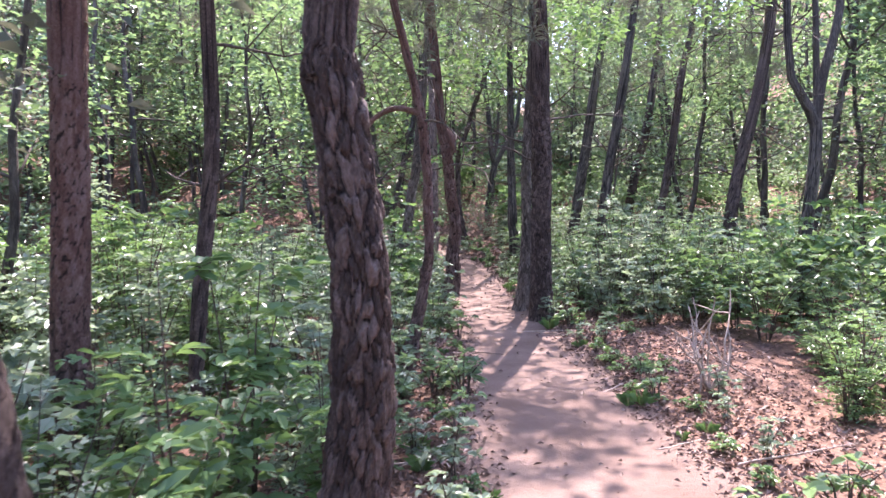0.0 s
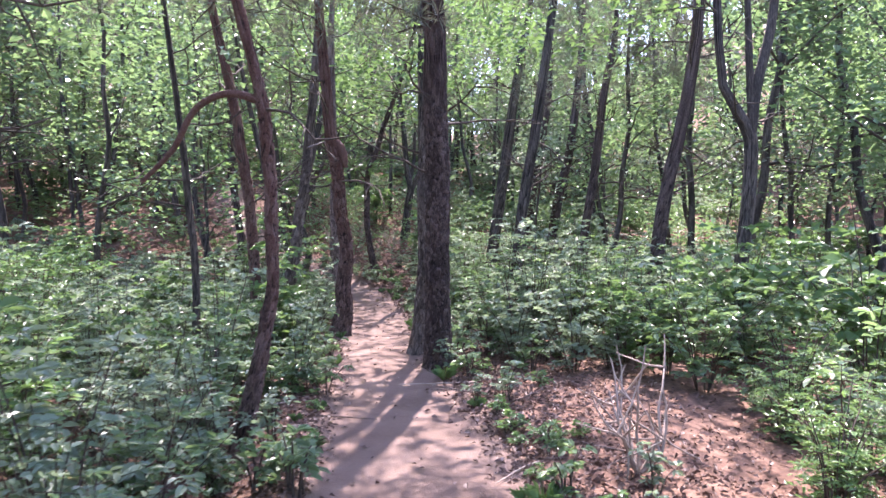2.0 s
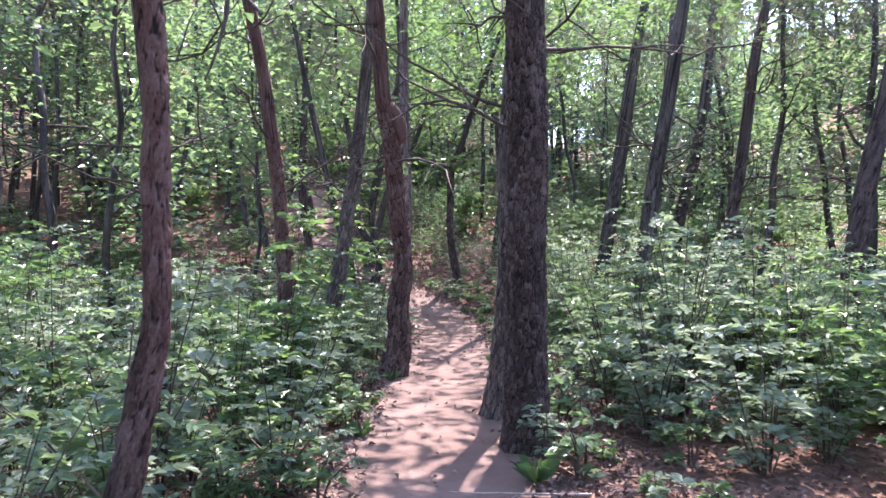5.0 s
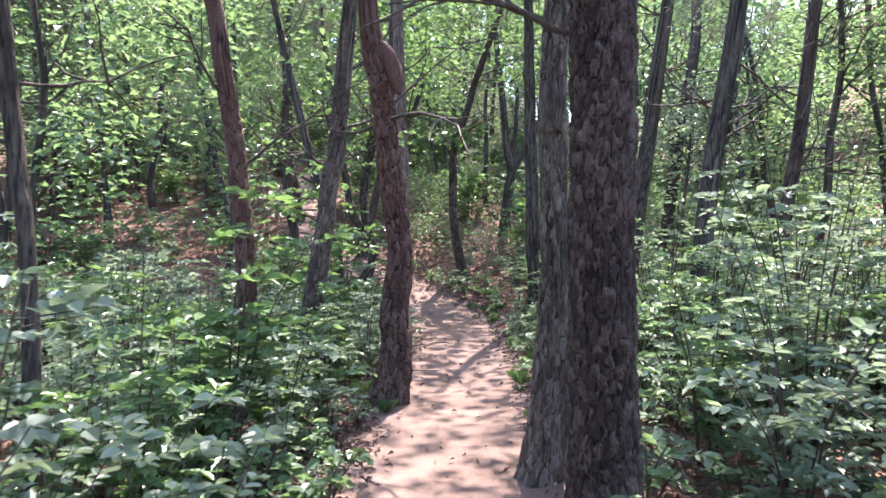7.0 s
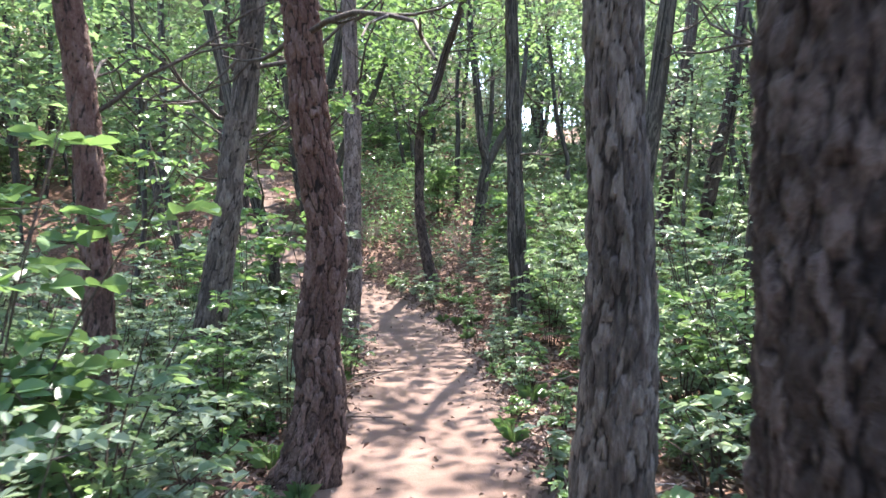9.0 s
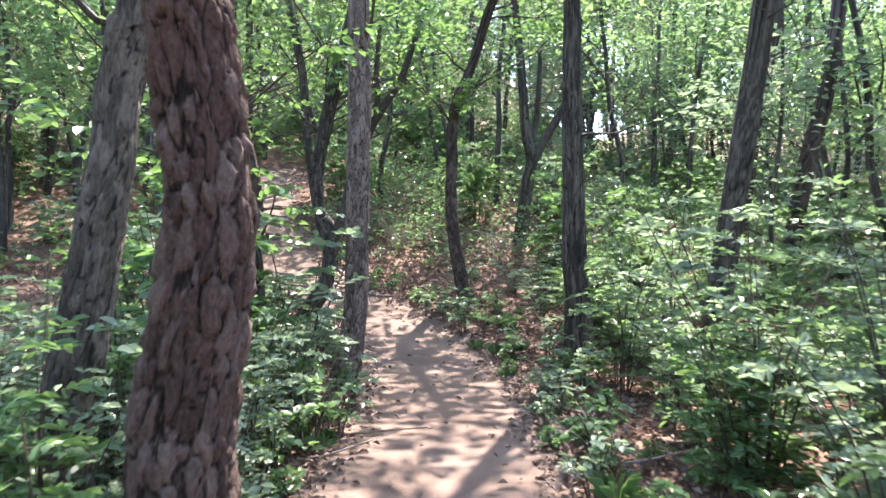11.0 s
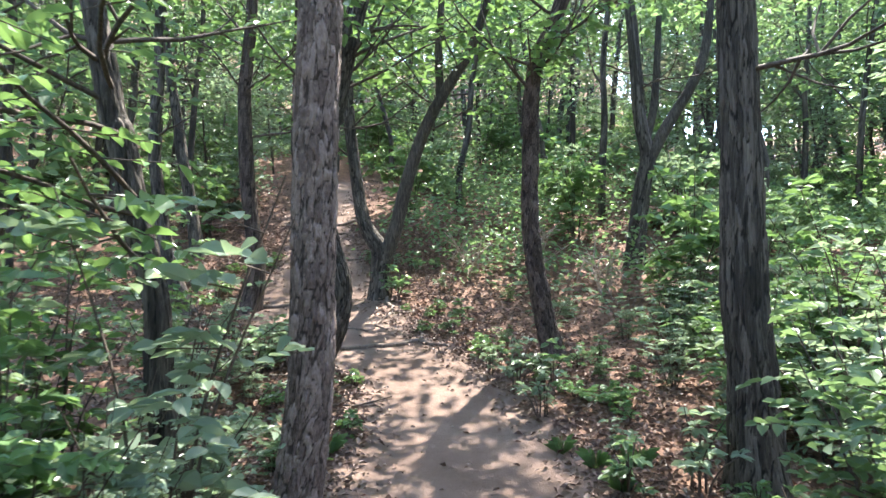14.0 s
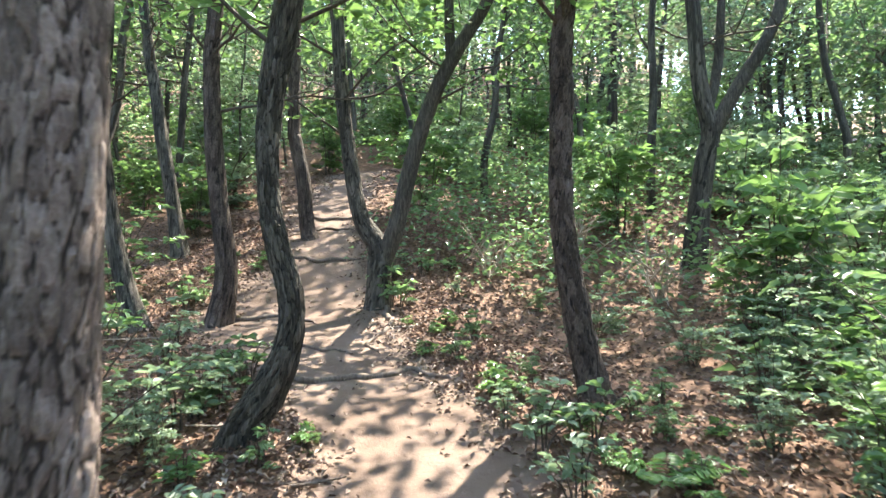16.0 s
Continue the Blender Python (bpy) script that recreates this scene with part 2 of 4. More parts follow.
def land(x, y):
    """Height of the ground."""
    x, y = np.asarray(x, float), np.asarray(y, float)
    rise = np.interp(y, [-60, 0, 8, 12, 16, 20, 22, 24, 27, 29, 33, 40, 60, 110, 500],
                     [-0.5, -0.05, -0.02, 0.10, 0.12, 0.20, 0.32, 0.72, 1.20, 1.85, 3.3, 5.6, 12, 30, 34])
    soft = np.interp(y + 1.0, [-60, 0, 8, 12, 16, 20, 22, 24, 27, 29, 33, 40, 60, 110, 500],
                     [-0.5, -0.05, -0.02, 0.10, 0.12, 0.20, 0.32, 0.72, 1.20, 1.85, 3.3, 5.6, 12, 30, 34])
    rise = 0.5 * (rise + soft) - 0.05
    rise = np.where(rise > 0.3, 0.3 + (rise - 0.3) * (1 - 0.4 * ease((x - 2.5) / 9)), rise)
    rise = rise + 18 * ease((np.abs(x - 1) - 14) / 50)
    off = x - trail_x(y)
    bank = -0.45 * ease((-off - 0.75) / 1.9) * (1 - ease((y - 19.5) / 4)) - 0.15 * ease((off - 1.0) / 3.0)
    lumps = 0.05 * np.sin(x * 1.7 + 0.6 * np.sin(y * 1.3)) * np.sin(y * 1.1 + x * 0.4) + 0.02 * np.sin(x * 5.1 + y * 2.3) * np.sin(y * 4.3 - x)
    dish = np.exp(-(off / (trail_half(y) + 0.15)) ** 4)
    return rise + bank + lumps * (1 - 0.75 * dish) - 0.035 * dish


def graded(lo, hi, step, far):
    near = list(np.arange(lo, hi + step / 2, step))
    a, b, g = [], [], step
    x, y = lo, hi
    while x > -far or y < far:
        g *= 1.22
        x, y = x - g, y + g
        a.append(x), b.append(y)
    return np.array(a[::-1] + near + b)


gx, gy = graded(-4.5, 5.0, 0.09, 500), graded(3.0, 30.0, 0.10, 500)
X, Y = np.meshgrid(gx, gy)
Z = land(X, Y)
near_trail = np.clip(1 - (np.abs(X - trail_x(Y)) - trail_half(Y)) / 0.5, 0, 1) * (Y > -30) * (Y < 36)
Z = Z + (0.008 - 0.0065 * near_trail * (1 - 0.6 * ease((Y - 21) / 3))) * rng.normal(size=Z.shape) * (np.abs(X) < 7)
nx, ny = len(gx), len(gy)
i, j = np.meshgrid(np.arange(nx - 1), np.arange(ny - 1))
a = (j * nx + i).ravel()
ground = new("ground", mesh("ground", np.stack([X, Y, Z], -1).reshape(-1, 3), np.stack([a, a + 1, a + nx + 1, a + nx], 1), SOIL, True,
                            {"worn": near_trail.ravel()}))
tagged(ground, "forest floor with a worn pinkish dirt trail", "ground", kind="structure")


# ---- trees ----
def bark_trunk(line, plates=True, sides=48, step=0.035, shape=(14, 4.6), depth=0.026, seed=0.0):
    """A trunk with raised bark plates, along a line of (x, y, z, radius) from the ground up."""
    fine = spline(line, step)
    low = fine[0, 2]
    keep = [k for k in range(len(fine)) if fine[k, 2] - low < 3.6 or k % 8 == 0 or k == len(fine) - 1]
    p = fine[keep]
    d = unit(np.gradient(p[:, :3], axis=0))
    u = unit(np.cross(d, np.array([0.1, 0.99, 0.02])))
    w = np.cross(d, u)
    ang = np.linspace(0, 2 * np.pi, sides, endpoint=False)
    V, plate, upper, hue = [], [], [], []
    for k in range(len(p)):
        h = p[k, 2] - low
        flare = 1 + 0.35 * math.exp(-h / 0.16)
        for t in ang:
            lobes = 1 + (0.07 * math.sin(3 * t + seed) + 0.05 * math.sin(5 * t + 2 * seed)) * math.exp(-h / 0.3) * 2
            bulge = 1 + 0.06 * noise.noise((math.cos(t) * 1.2, math.sin(t) * 1.2 + seed, h * 1.6))
            r = p[k, 3] * flare * lobes * bulge
            wide = max(p[k, 3], 0.05)
            sx = Vector((math.cos(t) * wide * shape[0], math.sin(t) * wide * shape[0] + seed * 9, h * shape[1]))
            sx += 0.6 * Vector((noise.noise(sx * 0.9), noise.noise(sx * 0.9 + Vector((9, 3, 1))), 0.6 * noise.noise(sx * 0.7 + Vector((4, 8, 2)))))
            sx += 0.13 * Vector((noise.noise(sx * 2.9), noise.noise(sx * 2.9 + Vector((5, 1, 7))), noise.noise(sx * 2.9 + Vector((2, 6, 3)))))
            dist, spot = noise.voronoi(sx)
            m = min(1.0, (dist[1] - dist[0]) / 0.19)
            tone = noise.cell(spot[0] * 7.3)
            if plates:
                r += depth * (m ** 0.6 - 0.8) + depth * 0.45 * (tone - 0.5) * m + depth * 0.3 * math.floor(2.5 * noise.noise(sx * 1.9) + 0.5) * 0.5 + depth * 0.2 * noise.noise(sx * 4.1)
            V.append(p[k, :3] + r * (math.cos(t) * u[k] + math.sin(t) * w[k]))
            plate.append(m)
            hue.append(tone % 1.0)
            upper.append(min(1.0, max(0.0, (h - 0.7) / 1.5)))
    k = np.arange(sides)
    F = [np.stack([n * sides + k, n * sides + (k + 1) % sides, (n + 1) * sides + (k + 1) % sides, (n + 1) * sides + k], 1) for n in range(len(p) - 1)]
    return np.array(V), np.vstack(F), {"plate": plate, "upper": upper, "hue": hue}


def bough(start, way, length, radius, r, bend=0.25, n=6):
    """A crooked limb as a line of (x, y, z, radius)."""
    p, d, out = np.array(start, float), unit(np.array(way, float)), []
    for k in range(n + 1):
        out.append((*p, radius * (1 - 0.8 * k / n) + 0.003))
        d = unit(d + r.normal(0, bend, 3) * 0.6 + np.array([0, 0, 0.05]))
        p = p + d * length / n
    return out


def dead_limbs(line, lo, hi, count, r):
    """Bare side branches with forked twigs."""
    p = spline(line, 0.2)
    z0 = p[0, 2]
    pick = p[(p[:, 2] - z0 > lo) & (p[:, 2] - z0 < hi)]
    out = []
    for k in range(count):
        q = pick[r.integers(len(pick))]
        a = r.uniform(0, 2 * np.pi)
        b = bough(q[:3], (math.cos(a), math.sin(a), r.uniform(-0.1, 0.5)), r.uniform(0.7, 2.0), min(q[3] * 0.22, 0.018), r, 0.3, 6)
        group = [b]
        out.append(group)
        for t in range(r.integers(3, 7)):
            c = b[r.integers(1, 6)]
            group.append(bough(c[:3], r.normal(0, 1, 3) + np.array([math.cos(a), math.sin(a), 0.2]), r.uniform(0.25, 0.8), 0.008, r, 0.35, 3))
    return out


def leaf_cloud(r, clumps, per, size, spread):
    """Leaves set in flat sprays round the given clump centres."""
    c = np.repeat(np.asarray(clumps), per, 0)
    off = r.normal(0, 1, (len(c), 3)) * np.array([1, 1, 0.45]) * spread
    aim = off * np.array([1, 1, 0.3]) + r.normal(0, 0.25, off.shape) * spread
    return leaves(c + off, aim, size * r.uniform(0.6, 1.25, len(c)), 0.62, False, 0.2, r)


def crown_mesh(name, seed, clumps, per, size, wide, low, high, material):
    """A broken crown of leaf sprays between two heights, round the origin."""
    r = np.random.default_rng(seed)
    h = r.uniform(0, 1, clumps)
    rad = wide * np.sqrt(r.uniform(0.05, 1, clumps)) * (0.45 + 0.75 * np.sin(np.pi * (0.15 + 0.75 * h)))
    a = r.choice(np.linspace(0, 2 * np.pi, 9), clumps) + r.normal(0, 0.3, clumps)
    c = np.stack([rad * np.cos(a), rad * np.sin(a), low + h * (high - low)], 1)
    V, F = leaf_cloud(r, c, per, size, 0.30)
    return mesh(name, V, F, material, False)


def needle_mesh(name, seed, clumps, per, wide, low, high):
    """Tufts of needles at the ends of pine twigs, round the origin."""
    r = np.random.default_rng(seed)
    h = r.uniform(0, 1, clumps)
    a = r.choice(np.linspace(0, 2 * np.pi, 11), clumps) + r.normal(0, 0.25, clumps)
    rad = wide * np.sqrt(r.uniform(0.08, 1, clumps)) * (1 - 0.5 * h)
    c = np.stack([rad * np.cos(a), rad * np.sin(a), low + h * (high - low)], 1)
    c = np.repeat(c, per, 0)
    aim = unit(r.normal(0, 1, c.shape) + np.array([0, 0, 0.35]))
    V, F = leaves(c + aim * 0.03, aim, r.uniform(0.12, 0.22, len(c)), 0.09, False, 0.0, r)
    return mesh(name, V, F, NEEDLE, False)


THIN_NEEDLES = needle_mesh("needles", 23, 190, 24, 2.6, -0.3, 4.0)
THIN = crown_mesh("crown", 13, 60, 18, 0.18, 2.6, -0.4, 3.6, LEAF)
CROWNS = [crown_mesh("crown", 11, 150, 20, 0.18, 3.1, -1.2, 4.5, LEAF_BROAD), crown_mesh("crown", 12, 140, 20, 0.18, 2.9, -1.2, 4.0, LEAF_BROAD)]
NEEDLES = [needle_mesh("needles", 21, 560, 26, 2.7, -0.5, 4.0), needle_mesh("needles", 22, 540, 26, 2.5, -0.3, 3.6)]


def tree(name, line, bark, label, top=9.0, kind="pine", limbs=(), sides=48, plates=True, dead=6, seed=1, shape=(24, 8), depth=0.016, crown=True, lo=2.6):
    """A tree whose trunk follows a line of (x, y, z, radius); it is carried down into the ground and up to its top."""
    r = np.random.default_rng(seed)
    line = [np.array(q, float) for q in line]
    x, y, z, rad = line[0]
    floor = float(land(x, y))
    origin = np.array([x, y, floor])
    if z > floor - 0.08:
        back = (line[0] - line[1]) / max(line[1][2] - z, 0.2) * (z - floor + 0.12)
        first = line[0] + np.array([back[0] * 0.5, back[1] * 0.5, floor - 0.12 - z, 0.0])
        line = ([first] + line) if z - floor > 0.1 else ([first] + line[1:])
    last, prev = line[-1], line[-2]
    lean = (last - prev)[:3] / (last - prev)[2]
    gap = floor + top - last[2]
    if gap > 0.5:
        mid = last + np.array([*(lean * gap * 0.5), 0]) * np.array([0.8, 0.8, 1, 1]) + np.array([r.normal(0, 0.15), r.normal(0, 0.15), 0, -last[3] * 0.3])
        end = mid + np.array([lean[0] * gap * 0.2 + r.normal(0, 0.2), lean[1] * gap * 0.2 + r.normal(0, 0.2), gap * 0.5, -last[3] * 0.5])
        line += [mid, end]
    line = [np.array([*(q[:3] - origin), max(q[3], 0.012)]) for q in line]
    root = tagged(new(name), label, "tree")
    root.location = origin
    V, F, at = bark_trunk(line, plates, sides, (0.02 if sides > 70 else 0.033) if plates else 0.1, shape, depth, seed * 1.7)
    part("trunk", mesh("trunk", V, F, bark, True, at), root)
    own = [[(q[0] - origin[0], q[1] - origin[1], q[2] - origin[2], q[3]) for q in spline(b, 0.15)] for b in limbs]
    for b in own:
        V, F = tubes([b], 12)
        part("limb", mesh("limb", V, F, bark, True, {"plate": np.full(len(V), 0.8), "upper": np.ones(len(V)), "hue": np.full(len(V), 0.5)}), root)
    if dead:
        for group in dead_limbs(line, lo, min(top * 0.8, 6.5), dead, r):
            V, F = tubes(group, 5)
            part("branch", mesh("branch", V, F, TWIG), root)
    if crown:
        c = part("crown", (THIN_NEEDLES if kind == "pine" else THIN) if crown == "thin" else (NEEDLES if kind == "pine" else CROWNS)[seed % 2], root)
        c.location = Vector(line[-1][:3]) + Vector((0, 0, -3.2))
        c.rotation_euler = (0, 0, r.uniform(0, 6.28))
    return root



def leafy_bough(root, start, way, length, seed, size=0.13, twigs=12, per=7):
    """A living limb of a tree, with twigs and broad leaves."""
    r = np.random.default_rng(seed)
    o = np.array(root.location)
    limb = bough(np.array(start) - o, way, length, 0.016, r, 0.16, 7)
    lines, P, A = [limb], [], []
    for k in range(twigs):
        q = np.array(limb[r.integers(2, 8)][:3])
        b = r.uniform(0, 6.28)
        d = unit(np.array([math.cos(b), math.sin(b), r.uniform(-0.35, 0.3)]))
        e = q + d * r.uniform(0.25, 0.6)
        lines.append(np.array([(*q, 0.005), (*e, 0.002)]))
        f = np.linspace(0.3, 1.0, per)[:, None]
        P.append(q * (1 - f) + e * f)
        side = unit(np.cross(d, [0, 0, 1.0])) * np.where(np.arange(per) % 2, 1, -1)[:, None]
        A.append(side + d * 0.6 + r.normal(0, 0.3, (per, 3)) + np.array([0, 0, -0.15]))
    V, F = tubes(lines, 5)
    b = part("bough", mesh("bough", V, F, TWIG), root)
    V, F = leaves(np.vstack(P), np.vstack(A), size * r.uniform(0.55, 1.15, twigs * per), 0.66, "round", 0.2, r)
    tagged(part("foliage", mesh("foliage", V, F, LEAF_BROAD, False), b, "fresh green leaves"), kind="stuff")


PINE = "pine with rough grey-brown plated bark beside the trail"
RED = "slender red pine with reddish flaky bark"
OAK = "dark-barked oak standing among leafy shrubs"
tree("pine_tree", [(-0.40, 2.93, -0.02, 0.17), (-0.34, 2.93, 0.61, 0.145), (-0.30, 2.93, 1.03, 0.13), (-0.30, 2.93, 1.5, 0.118), (-0.32, 2.93, 1.73, 0.117), (-0.35, 2.93, 1.96, 0.116),
                   (-0.38, 2.93, 2.18, 0.114), (-0.41, 2.93, 2.41, 0.114), (-0.39, 2.93, 2.63, 0.098)], BARK_PINE, PINE, 10, sides=150, seed=1, dead=0, shape=(24, 8), depth=0.028)
tree("pine_tree", [(-2.95, 5.8, 0.04, 0.153), (-2.97, 5.8, 0.78, 0.152), (-2.93, 5.8, 1.7, 0.15), (-2.91, 5.8, 2.61, 0.143), (-2.9, 5.8, 3.5, 0.14)], BARK_RED, RED, 10, seed=2, dead=0)
tree("pine_tree", [(-2.53, 7.5, 0.17, 0.082), (-2.46, 7.5, 1.07, 0.085), (-2.32, 7.5, 2.25, 0.083), (-2.3, 7.5, 3.13, 0.082), (-2.32, 7.5, 4.0, 0.075)], BARK_PINE, PINE, 9, plates=False, seed=3, sides=32)
tree("pine_tree", [(-0.32, 8.7, 0.0, 0.095), (-0.27, 8.7, 0.22, 0.085), (-0.18, 8.7, 0.63, 0.073), (-0.12, 8.7, 0.98, 0.068), (-0.06, 8.7, 1.33, 0.062), (-0.07, 8.7, 1.85, 0.059), (-0.07, 8.7, 2.2, 0.056),
                   (-0.10, 8.7, 2.55, 0.06), (-0.13, 8.7, 2.9, 0.061), (-0.2, 8.7, 3.25, 0.055)], BARK_RED, RED, 8, seed=4, sides=40,
     limbs=[[(-0.15, 8.7, 2.98, 0.04), (-0.45, 8.72, 3.05, 0.035), (-0.75, 8.75, 2.9, 0.03), (-0.95, 8.8, 2.55, 0.027), (-1.25, 8.85, 2.25, 0.02)]])
tree("pine_tree", [(1.75, 11.45, 0.02, 0.205), (1.74, 11.45, 0.34, 0.185), (1.73, 11.45, 0.84, 0.172), (1.73, 11.45, 1.7, 0.160), (1.75, 11.45, 2.55, 0.160), (1.72, 11.45, 3.41, 0.156), (1.72, 11.45, 4.27, 0.148)],
     BARK_PINE, PINE, 8.6, sides=170, seed=5, shape=(22, 13), depth=0.022)
tree("oak_tree", [(1.54, 12.55, 0.08, 0.15), (1.59, 12.55, 0.42, 0.13), (1.63, 12.55, 0.87, 0.122), (1.65, 12.55, 1.36, 0.104), (1.64, 12.55, 1.85, 0.09), (1.64, 12.55, 2.35, 0.09), (1.64, 12.55, 2.59, 0.088)],
     BARK_GREY, "grey trunk grown close beside a pine", 10, "oak", sides=110, seed=6, shape=(30, 9), depth=0.013, crown="thin")
tree("pine_tree", [(0.24, 14.75, -0.09, 0.185), (0.32, 14.75, 0.13, 0.178), (0.38, 14.75, 0.39, 0.162), (0.4, 14.75, 0.62, 0.15), (0.38, 14.75, 0.85, 0.144), (0.4, 14.75, 1.05, 0.136), (0.425, 14.75, 1.28, 0.13), (0.443, 14.75, 1.46, 0.124), (0.43, 14.75, 1.67, 0.119), (0.39, 14.75, 1.95, 0.118), (0.35, 14.75, 2.2, 0.118), (0.323, 14.75, 2.6, 0.116), (0.276, 14.75, 3.04, 0.11), (0.19, 14.75, 3.49, 0.105), (0.15, 14.75, 3.9, 0.1)], BARK_RED, "bowed red pine with a broken stub", 9, limbs=[[(0.25, 14.75, 3.5, 0.05), (0.36, 14.72, 3.36, 0.075), (0.42, 14.7, 3.15, 0.07), (0.44, 14.7, 3.0, 0.035)]], sides=140, seed=7, shape=(20, 8.5), depth=0.024, crown="thin")
tree("pine_tree", [(-1.14, 15.4, -0.5, 0.114), (-1.21, 15.4, 0.27, 0.11), (-1.25, 15.4, 1.17, 0.105), (-1.33, 15.4, 2.37, 0.098), (-1.41, 15.4, 2.97, 0.1), (-1.5, 15.4, 3.57, 0.095), (-1.58, 15.4, 4.17, 0.09)],
     BARK_RED, RED, 10, seed=8, sides=40, crown="thin")
tree("oak_tree", [(-1.54, 12.1, 0.0, 0.067), (-1.53, 12.1, 1.01, 0.051), (-1.56, 12.1, 1.69, 0.051), (-1.6, 12.1, 2.02, 0.05), (-1.66, 12.1, 2.7, 0.05), (-1.69, 12.1, 3.03, 0.045)], BARK_OAK, OAK, 8, "oak", seed=9, sides=28, crown="thin", plates=False)
tree("pine_tree", [(-0.75, 16.1, 0.0, 0.141), (-0.73, 16.1, 0.57, 0.134), (-0.64, 16.1, 1.2, 0.118), (-0.54, 16.1, 1.83, 0.107), (-0.51, 16.1, 2.15, 0.105), (-0.45, 16.1, 2.46, 0.11), (-0.39, 16.1, 2.78, 0.103)],
     BARK_GREY, "leaning pine with pale grey bark", 9, seed=10, sides=56, crown="thin")
tree("pine_tree", [(-0.135, 19.85, 0.0, 0.15), (-0.025, 19.85, 0.6, 0.126), (0.015, 19.85, 1.17, 0.116), (0.015, 19.85, 2.31, 0.115), (0.025, 19.85, 2.89, 0.118), (0.015, 19.85, 3.46, 0.109), (0.005, 19.85, 4.04, 0.105)],
     BARK_FLAKE, PINE, 10, sides=140, seed=11, depth=0.010, shape=(24, 9), crown="thin")
tree("oak_tree", [(2.43, 21.1, 0.31, 0.186), (2.39, 21.1, 0.97, 0.15), (2.35, 21.1, 1.46, 0.139), (2.33, 21.1, 2.46, 0.124), (2.31, 21.1, 3.21, 0.117), (2.31, 21.1, 3.97, 0.105)], BARK_OAK, OAK, 10, "oak",
     sides=110, seed=12, shape=(34, 3.2), depth=0.014)
crooked = tree("pine_tree", [(1.09, 23.95, 0.79, 0.125), (0.98, 23.95, 1.18, 0.109), (0.9, 23.95, 1.61, 0.105), (0.84, 23.95, 2.05, 0.095), (0.82, 23.95, 2.49, 0.09), (0.83, 23.95, 2.94, 0.09), (0.83, 23.95, 3.38, 0.09), (0.9, 23.95, 3.9, 0.082),
                   (1.15, 23.95, 4.5, 0.08), (1.35, 23.95, 5.2, 0.075)], BARK_PINE, "crooked pine at the foot of the slope", 8.5, sides=52, crown="thin", seed=13, dead=9, lo=2.9)
snaking = tree("oak_tree", [(-1.30, 22.85, 0.34, 0.135), (-1.16, 22.85, 0.67, 0.125), (-0.98, 22.85, 0.94, 0.115), (-0.87, 22.85, 1.24, 0.09), (-0.87, 22.85, 1.53, 0.086), (-0.95, 22.85, 1.79, 0.084), (-1.02, 22.85, 2.06, 0.077),
                  (-1.05, 22.85, 2.36, 0.077), (-1.04, 22.85, 2.74, 0.085), (-0.99, 22.85, 3.12, 0.097), (-0.91, 22.85, 3.5, 0.10)], BARK_OAK, "snaking dark oak trunk on the trail's edge", 8, "oak", crown="thin", sides=110, seed=14, shape=(36, 8), depth=0.013)
forked = tree("oak_tree", [(-1.66, 26.9, 1.06, 0.165), (-1.66, 26.9, 1.7, 0.15), (-1.67, 26.9, 2.0, 0.14), (-1.92, 26.9, 2.42, 0.108), (-2.07, 26.9, 3.15, 0.095), (-2.2, 26.9, 4.11, 0.088), (-2.3, 26.9, 5.23, 0.085)], BARK_OAK,
     "forked dark tree beside the rising trail", 8, "oak", sides=44, seed=15, shape=(28, 6), depth=0.006,
     limbs=[[(-1.64, 26.9, 1.80, 0.13), (-1.44, 26.9, 2.27, 0.107), (-1.23, 26.9, 3.12, 0.1), (-0.96, 26.9, 3.9, 0.092), (-0.59, 26.9, 4.56, 0.081), (-0.28, 26.9, 5.06, 0.07), (0.1, 26.9, 6.2, 0.05)],
            [(-0.75, 26.9, 4.25, 0.07), (-0.78, 26.9, 5.2, 0.055), (-0.7, 26.9, 6.4, 0.04)]])
tree("pine_tree", [(-3.41, 26.1, 0.94, 0.17), (-3.31, 26.1, 1.68, 0.13), (-3.43, 26.1, 2.57, 0.112), (-3.51, 26.1, 3.27, 0.11), (-3.56, 26.1, 4.32, 0.098), (-3.5, 26.1, 5.03, 0.09)], BARK_PINE, PINE, 9, plates=False, seed=16, sides=44)
tree("pine_tree", [(-3.97, 30, 2.05, 0.18), (-4.09, 30, 2.5, 0.136), (-4.17, 30, 3.31, 0.126), (-4.33, 30, 4.03, 0.12), (-4.37, 30, 4.54, 0.112)], BARK_PINE, PINE, 9, plates=False, seed=17, sides=40)
tree("oak_tree", [(-4.1, 25.6, 0.97, 0.16), (-4.32, 25.6, 1.53, 0.116), (-4.51, 25.6, 2.2, 0.101), (-4.63, 25.6, 2.87, 0.091), (-4.7, 25.6, 3.56, 0.085), (-4.65, 25.6, 4.93, 0.078)], BARK_OAK, OAK, 9, "oak", plates=False, seed=18, sides=36, crown="thin")
tree("oak_tree", [(-5.92, 29, 1.89, 0.14), (-6.11, 29, 2.93, 0.116), (-6.32, 29, 3.91, 0.112), (-6.5, 29, 4.9, 0.098), (-6.66, 29, 5.71, 0.09)], BARK_OAK, OAK, 9, "oak", seed=19, sides=28, plates=False)
